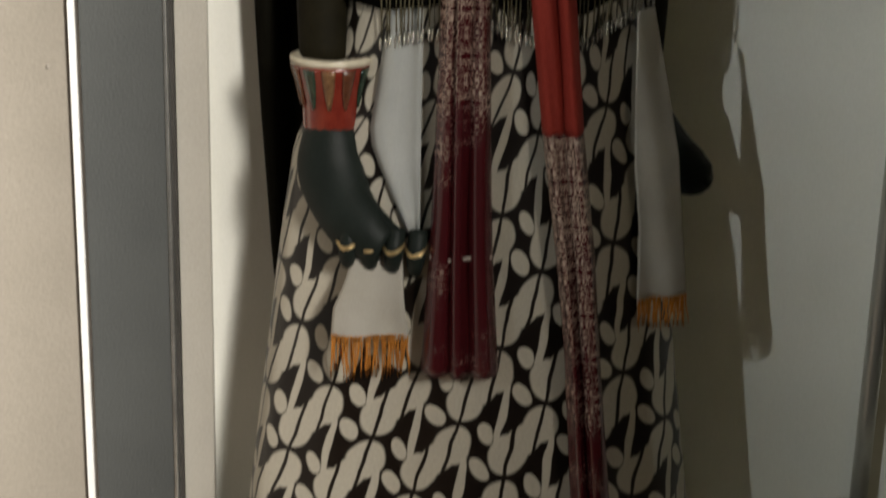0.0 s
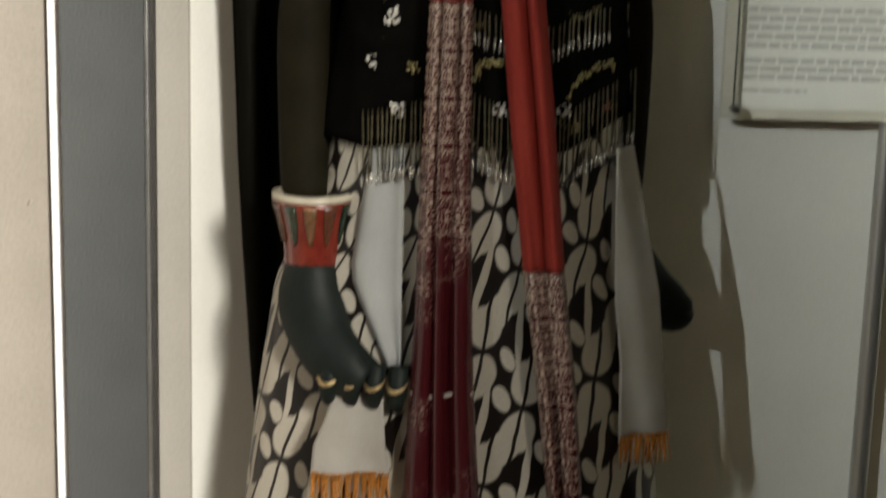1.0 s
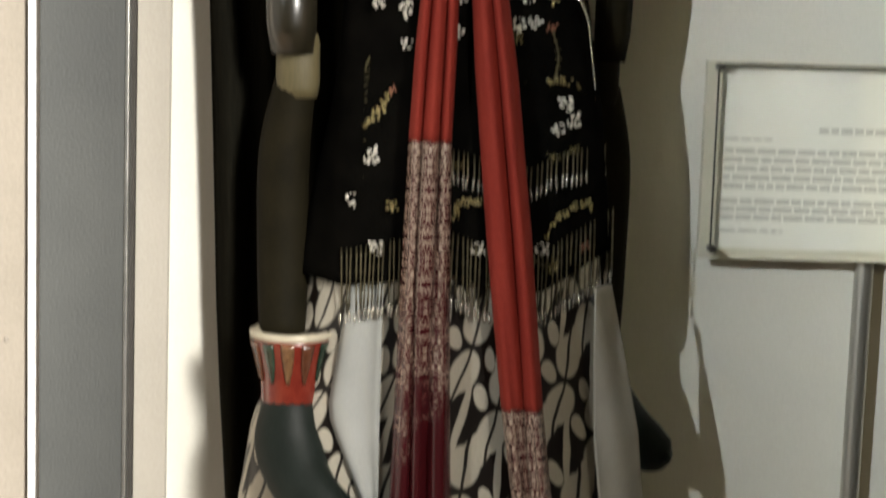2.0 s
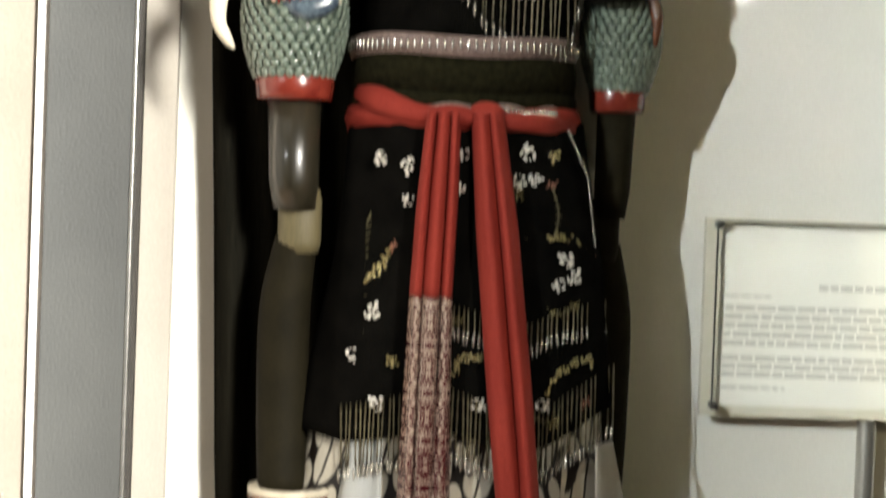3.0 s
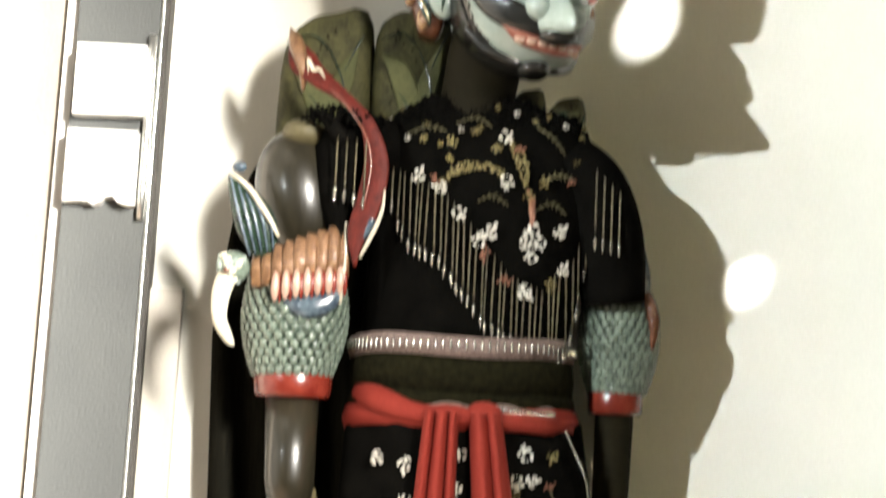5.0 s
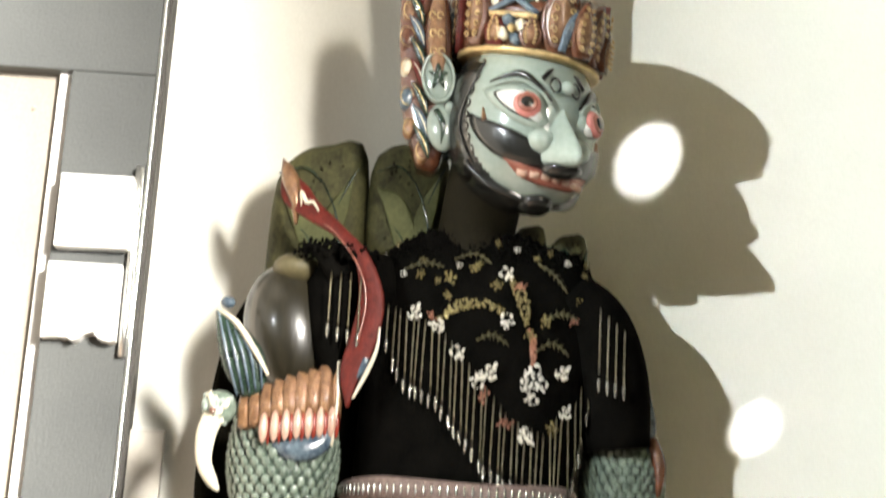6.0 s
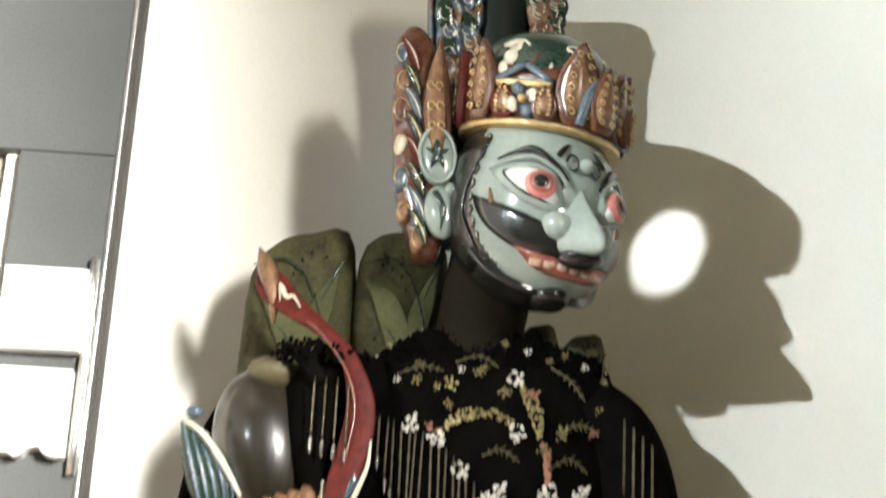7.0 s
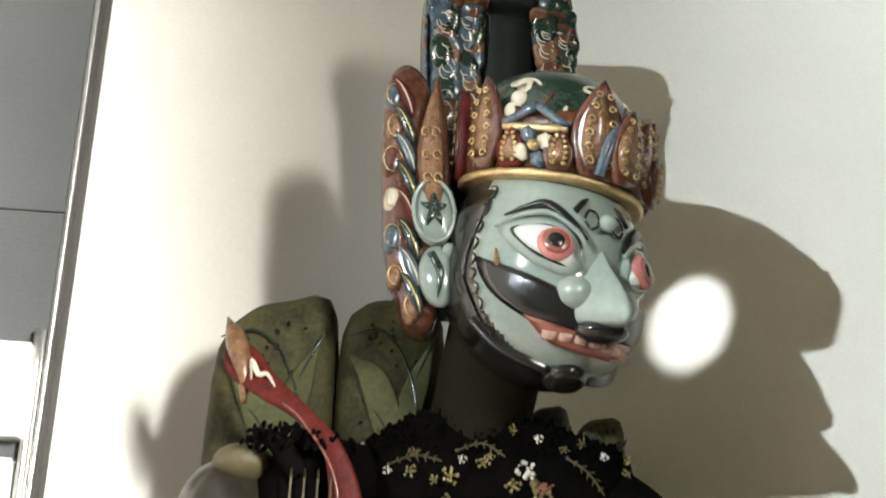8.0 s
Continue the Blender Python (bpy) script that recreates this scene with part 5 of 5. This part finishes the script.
# apron sequins and scrolls
for x, z, size, kind in ((-0.0381, 1.5149, 0.0055, 0), (-0.021, 1.5111, 0.0055, 0), (-0.021, 1.4908, 0.0042, 1), (0.0108, 1.519, 0.0042, 1), (0.0091, 1.4986, 0.0045, 0), (0.0503, 1.5214, 0.0055, 1), (0.0655, 1.5199, 0.0045, 2),
                         (0.0445, 1.503, 0.005, 1), (0.0445, 1.496, 0.004, 2), (0.0545, 1.5053, 0.0045, 0), (0.0655, 1.502, 0.004, 3), (0.0755, 1.457, 0.0055, 0), (0.0809, 1.4471, 0.0052, 0), (0.071, 1.4425, 0.0045, 1),
                         (-0.0408, 1.4226, 0.0058, 0), (-0.0517, 1.3952, 0.005, 1), (-0.027, 1.3937, 0.0042, 2), (-0.0362, 1.3678, 0.0055, 0), (0.0252, 1.3693, 0.005, 1), (0.064, 1.369, 0.005, 1), (0.0815, 1.4286, 0.0032, 2),
                         (-0.0294, 1.4625, 0.0035, 3), (0.0906, 1.459, 0.0035, 3), (0.07, 1.36, 0.0045, 2), (0.0895, 1.37, 0.0042, 3), (0.068, 1.425, 0.0028, 2), (-0.012, 1.455, 0.003, 2), (0.085, 1.515, 0.0035, 2), (0.012, 1.42, 0.003, 2)):
    sew(apron, SKIRT, x, z, size, kind, rnd, 0.0085)
for p, w, mat in (([(0.0649, 1.4702, 0.5), (0.0785, 1.4695, 1), (0.0906, 1.4593, 0.5)], 0.0034, SEQGOLD), ([(0.066, 1.377, 0.5), (0.07, 1.387, 1), (0.0778, 1.3914, 1), (0.0911, 1.397, 0.9), (0.0935, 1.392, 0.4)], 0.003, SEQGOLD),
                  ([(0.0103, 1.387, 0.6), (0.0134, 1.3965, 1), (0.0269, 1.398, 0.7)], 0.0035, SEQGOLD), ([(-0.045, 1.455, 0.3), (-0.047, 1.468, 1), (-0.0435, 1.482, 0.2)], 0.0036, THREAD),
                  ([(-0.0455, 1.440, 0.3), (-0.038, 1.448, 1), (-0.0305, 1.461, 0.5)], 0.0034, SEQGOLD), ([(-0.05, 1.36, 0.4), (-0.048, 1.39, 0.6), (-0.0455, 1.42, 0.5), (-0.046, 1.455, 0.3)], 0.0022, THREAD),
                  ([(0.05, 1.47, 0.4), (0.052, 1.44, 1), (0.049, 1.41, 0.4)], 0.003, THREAD), ([(0.06, 1.43, 0.4), (0.072, 1.424, 1), (0.085, 1.432, 0.4)], 0.0028, THREAD), ([(0.066, 1.50, 0.4), (0.07, 1.485, 1), (0.068, 1.47, 0.4)], 0.0024, THREAD),
                  ([(0.06, 1.362, 0.3), (0.075, 1.356, 1), (0.09, 1.362, 0.4)], 0.003, THREAD)):
    scroll(apron, SKIRT, p, w, mat, 0.0075)
bm = bmesh.new()
for i in range(34):
    t = i / 33
    x = float(np.interp(t, [0, 0.4, 1], [0.0745, 0.0885, 0.094]))
    z = 1.535 - 0.068 * t
    ball(bm, oval_at((x, front(SKIRT, x, z, 0.006) - 0.004, z), (0.0009, 0.0009, 0.0012)), 0, 6, 5)
part("bead_cord", bm, BEAD, apron, "thin cord of silver beads")
for k in range(58):
    x = -0.0575 + 0.166 * k / 57
    z0 = float(np.interp(x, [-0.056, -0.025, 0.0088, 0.03, 0.064, 0.0775, 0.109], [1.3196, 1.3274, 1.3335, 1.3253, 1.321, 1.3301, 1.3466])) + 0.006
    hang(apron, SKIRT, x, z0 + 0.04, z0, 0.0085, rnd)
for k in range(32):
    x = 0.005 + 0.098 * k / 31
    z = float(np.interp(x, [0.005, 0.0215, 0.04, 0.0556, 0.0738, 0.103], [1.4115, 1.408, 1.402, 1.401, 1.41, 1.414]))
    hang(apron, SKIRT, x, z + 0.018, z + 0.003, 0.0088, rnd)

# ---- belt and sash ----
belt = tagged(new("belt"), "dark braided belt edged with pink and silver braid", "belt")
BELT = [(1.53, -0.056, 0.078, 0.0425), (1.6, -0.058, 0.0765, 0.0425)]


def hoop(name, z0, z1, out, mat, parent, a0=0.0, a1=math.tau, label="", swell=0.001):
    bm = bmesh.new()
    full = a1 - a0 > 6.28
    n = 64
    rows = []
    for t, o in ((0, 0), (0, out), (0.5, out + swell), (1, out), (1, 0)):
        rows.append([girth(BELT, a0 + (a1 - a0) * k / (n if full else n - 1), z0 + (z1 - z0) * t + 0.0012 * math.sin(k * 0.35), o) for k in range(n)])
    skin_rings(bm, rows, 0, full, False)
    return part(name, bm, mat, parent, label)


hoop("braid", 1.5775, 1.59, 0.003, BELTPINK, belt, label="pink and silver woven braid")
hoop("band", 1.556, 1.5772, 0.0022, BELTDARK, belt)
hoop("band", 1.5445, 1.5558, 0.003, BELTDARK, belt)
hoop("braid", 1.5405, 1.5485, 0.0045, BELTPINK, belt, math.pi * 1.28, math.pi * 1.8, "pink and silver woven braid")
bm = bmesh.new()
for k in range(46):
    for z, h, o in ((1.5838, 0.0035, 0.0045), (1.5445, 0.0026, 0.006)):
        p = girth(BELT, math.pi * (1.03 + 0.94 * k / 45 if z > 1.55 else 1.3 + 0.48 * k / 45), z, o)
        ball(bm, oval_at(p, (0.0009, 0.0006, h)), 0, 6, 4)
tagged(part("braid_stitches", bm, BEAD, belt, "silver stitches in the braid"), kind="stuff")

sash = tagged(new("waist_sash"), "red cotton waist sash, knotted, its long tails ending in brocade", "sash")
hoop("wrap", 1.5335, 1.5475, 0.0052, SASH, sash, label="plain red cotton", swell=0.002)
bm = bmesh.new()
sweep(bm, [(-0.053, 0.985, 1.556, 0.006, 0.004), (-0.04, 0.964, 1.55, 0.008, 0.004), (-0.015, 0.955, 1.542, 0.006, 0.005), (0.02, 0.9535, 1.54, 0.005, 0.004), (0.055, 0.958, 1.5385, 0.006, 0.004), (0.077, 0.985, 1.537, 0.006, 0.004)], 10, 0, 5)
part("wrap_fold", bm, SASH, sash)
bm = bmesh.new()
ball(bm, oval_at((0.003, 0.951, 1.541), (0.017, 0.006, 0.007)))
ball(bm, oval_at((0.024, 0.951, 1.543), (0.011, 0.006, 0.0075)))
part("knot", bm, SASH, sash)


def tail(table, z_top, z_cut, z_end, seed, pleats):
    """A hanging tail with soft pleats: red cotton above the cut, brocade below it."""
    rnd = random.Random(seed)
    ph = [rnd.uniform(0, 6) for _ in range(4)]
    for a, b, mat, name, label in ((z_top, z_cut, SASH, "tail", "red cotton tail in soft pleats"), (z_cut + 0.001, z_end, BROCADE, "tail_end", "dark red brocade end with cream filigree")):
        n = max(6, int((a - b) / 0.006))
        rows, uvs = [], []
        for i in range(n + 1):
            z = a + (b - a) * i / n
            xl, xr, y = at(table, z)
            row, uv = [], []
            for k in range(37):
                t = k / 36
                q = t + 0.07 * math.sin(math.tau * t + z * 7 + ph[2]) * t * (1 - t) * 4
                d = math.sin(t * math.pi) ** 0.5 * 0.003 + 0.008 * abs(math.sin(q * math.pi * pleats)) ** 0.8 + 0.001 * math.sin(t * 17 + ph[1] + z * 14)
                row.append((xl + (xr - xl) * t, y - d, z))
                uv.append((t * 0.034 + seed, z_cut - z))
            rows.append(row)
            uvs.append(uv + [(0, 0)])
        tagged(cloth(name, rows, uvs, [mat], sash, False, 0.0016), label)


tail([(1.12, -0.0285, 0.019, 0.937), (1.195, -0.0248, 0.0135, 0.939), (1.235, -0.023, 0.0115, 0.94), (1.34, -0.0205, 0.008, 0.943), (1.437, -0.0175, 0.0068, 0.946), (1.49, -0.015, 0.0083, 0.948), (1.545, -0.0105, 0.0085, 0.952)], 1.543, 1.4335, 1.119, 3, 3)
tail([(1.0, 0.0715, 0.095, 0.933), (1.03, 0.0697, 0.0935, 0.934), (1.133, 0.0616, 0.0823, 0.937), (1.197, 0.0537, 0.0764, 0.94), (1.2735, 0.0425, 0.0665, 0.943), (1.375, 0.0305, 0.0564, 0.945), (1.475, 0.0205, 0.0445, 0.947), (1.545, 0.0156, 0.0335, 0.952)],
     1.543, 1.2738, 1.004, 7, 2)
bm = bmesh.new()
sweep(bm, [(-0.025, 0.9345, 1.196, 0.001, 0.0008), (-0.012, 0.9315, 1.1945, 0.0012, 0.0008), (0.003, 0.9315, 1.197, 0.0012, 0.0008), (0.0135, 0.9345, 1.1965, 0.001, 0.0008)], 6, 0, 5)
part("woven_line", bm, SCARF, sash, "cream woven line")

# ---- hand scarves ----
bm = bmesh.new()
rows = []
for i in range(7):
    t = i / 6
    rows.append([(0.0006 * math.sin(t * 5) + 0.0006 * (1 - 0.4 * t) * math.cos(k * math.tau / 5), 0.0006 * (1 - 0.4 * t) * math.sin(k * math.tau / 5), -t) for k in range(5)])
skin_rings(bm, rows)
YARN = shared("yarn", bm, ORANGE)


def scarf(label, table, fringe, seed, count, back=0.0):
    """A hanging cotton strip with a yarn fringe on its lower hem."""
    rnd = random.Random(seed)
    z0, z1 = table[0][0], table[-1][0]
    rows = []
    for i in range(31):
        z = z1 + (z0 - z1) * i / 30
        xl, xr, y = at(table, z)
        rows.append([(xl + (xr - xl) * k / 20, y + back * k / 20 - 0.0028 * math.sin(k / 20 * 6.0 + seed + z * 20) * (0.4 + i / 50), z + 0.002 * math.sin(k * 0.5 + seed) * (i == 30)) for k in range(21)])
    ob = cloth("hand_scarf", rows, [[(p[0], p[2]) for p in r] + [(0, 0)] for r in rows], [SCARF], None, False, 0.0012)
    tagged(ob, label, "scarf", "scarves held by the puppet")
    xl, xr, y = at(table, z0)
    for k in range(count):
        t = (k + rnd.uniform(0.1, 0.9)) / count
        s = new("yarn", YARN)
        s.parent = ob
        s.matrix_basis = Matrix.LocRotScale((xl + (xr - xl) * t, y + back * t - 0.0028 * math.sin(t * 6.0 + seed + z0 * 20) - rnd.uniform(0, 0.002), z0 + 0.002), Euler((rnd.uniform(-0.05, 0.05), rnd.uniform(-0.12, 0.12), rnd.random() * 6)), (1, 1, fringe * rnd.uniform(0.8, 1.1)))
    return ob


scarf("off-white cotton scarf with an orange yarn fringe, held in the hand", [(1.141, -0.086, -0.037, 0.936), (1.16, -0.0845, -0.04, 0.937), (1.175, -0.078, -0.041, 0.939), (1.2, -0.07, -0.042, 0.945)], 0.028, 2, 46)
scarf("long off-white cotton scarf with a short orange fringe, beside the skirt", [(1.159, 0.1075, 0.1405, 0.963), (1.21, 0.106, 0.1345, 0.962), (1.252, 0.101, 0.130, 0.962), (1.297, 0.099, 0.1205, 0.964), (1.345, 0.098, 0.1095, 0.967)], 0.02, 5, 30, 0.018)

# ---- dark cape behind the near arm, widened to stand in for the wall shadow ----
rows = []
for i in range(44):
    z = 1.76 - 0.67 * i / 43
    # the left edge reaches past the cloth, over where the soft shadow falls
    xl = float(np.interp(z, [1.09, 1.16, 1.26, 1.32, 1.5, 1.6, 1.68, 1.72, 1.76], [-0.126, -0.134, -0.141, -0.144, -0.149, -0.152, -0.141, -0.122, -0.085]))
    rows.append([(xl + (-0.052 - xl) * k / 30, 1.034 - 0.006 * math.sin(k * 0.75 + 1.5 * math.sin(z * 8)) * (0.5 + i / 60), z) for k in range(31)])
cape = cloth("cape", rows, [[(p[0], p[2]) for p in r] + [(0, 0)] for r in rows], [CAPE_SHADE], None, False, 0.0015)
tagged(cape, "near-black cloth cape behind the puppet's arm, widened to stand in for the wall shadow beside it", "cape")

# ---- fuzzy trim along the jacket's neck and shoulder ----
bm = bmesh.new()
rnd = random.Random(8)
for k in range(520):
    if k < 360:
        a = math.pi * (1.0 + k / 360) + rnd.uniform(-0.03, 0.03)
        p = girth(BODY, a, rnd.uniform(1.722, 1.743), 0.0005)
    else:
        t = (k - 360) / 160
        p = Vector((-0.092 + 0.047 * t, 0.962 - 0.012 * math.sin(t * 3), 1.722 - 0.012 * (t - 0.3) ** 2)) + Vector((rnd.uniform(-0.004, 0.004), rnd.uniform(-0.004, 0.004), rnd.uniform(-0.005, 0.004)))
    r = rnd.uniform(0.0007, 0.0014)
    ball(bm, oval_at(p, (r, r * 0.8, r * rnd.uniform(1.2, 2.8)), Euler((rnd.uniform(-1, 1), rnd.uniform(-1, 1), 0)).to_quaternion()), 0, 7, 5)
part("fuzzy_trim", bm, VELVET, jacket, "fuzzy black trim")
for k in range(16):
    a = math.pi * (1.08 + 0.84 * k / 15)
    p = girth(BODY, a, rnd.uniform(1.705, 1.735), 0.0045)
    s = new("sequin_flower", FLOWERS[2 if k % 3 else 1])
    s.parent, s.matrix_basis = jacket, Matrix.LocRotScale(p, Euler((rnd.uniform(-0.3, 0.3), rnd.uniform(0, 6), 0)), (0.0022, 0.0022, 0.0024))
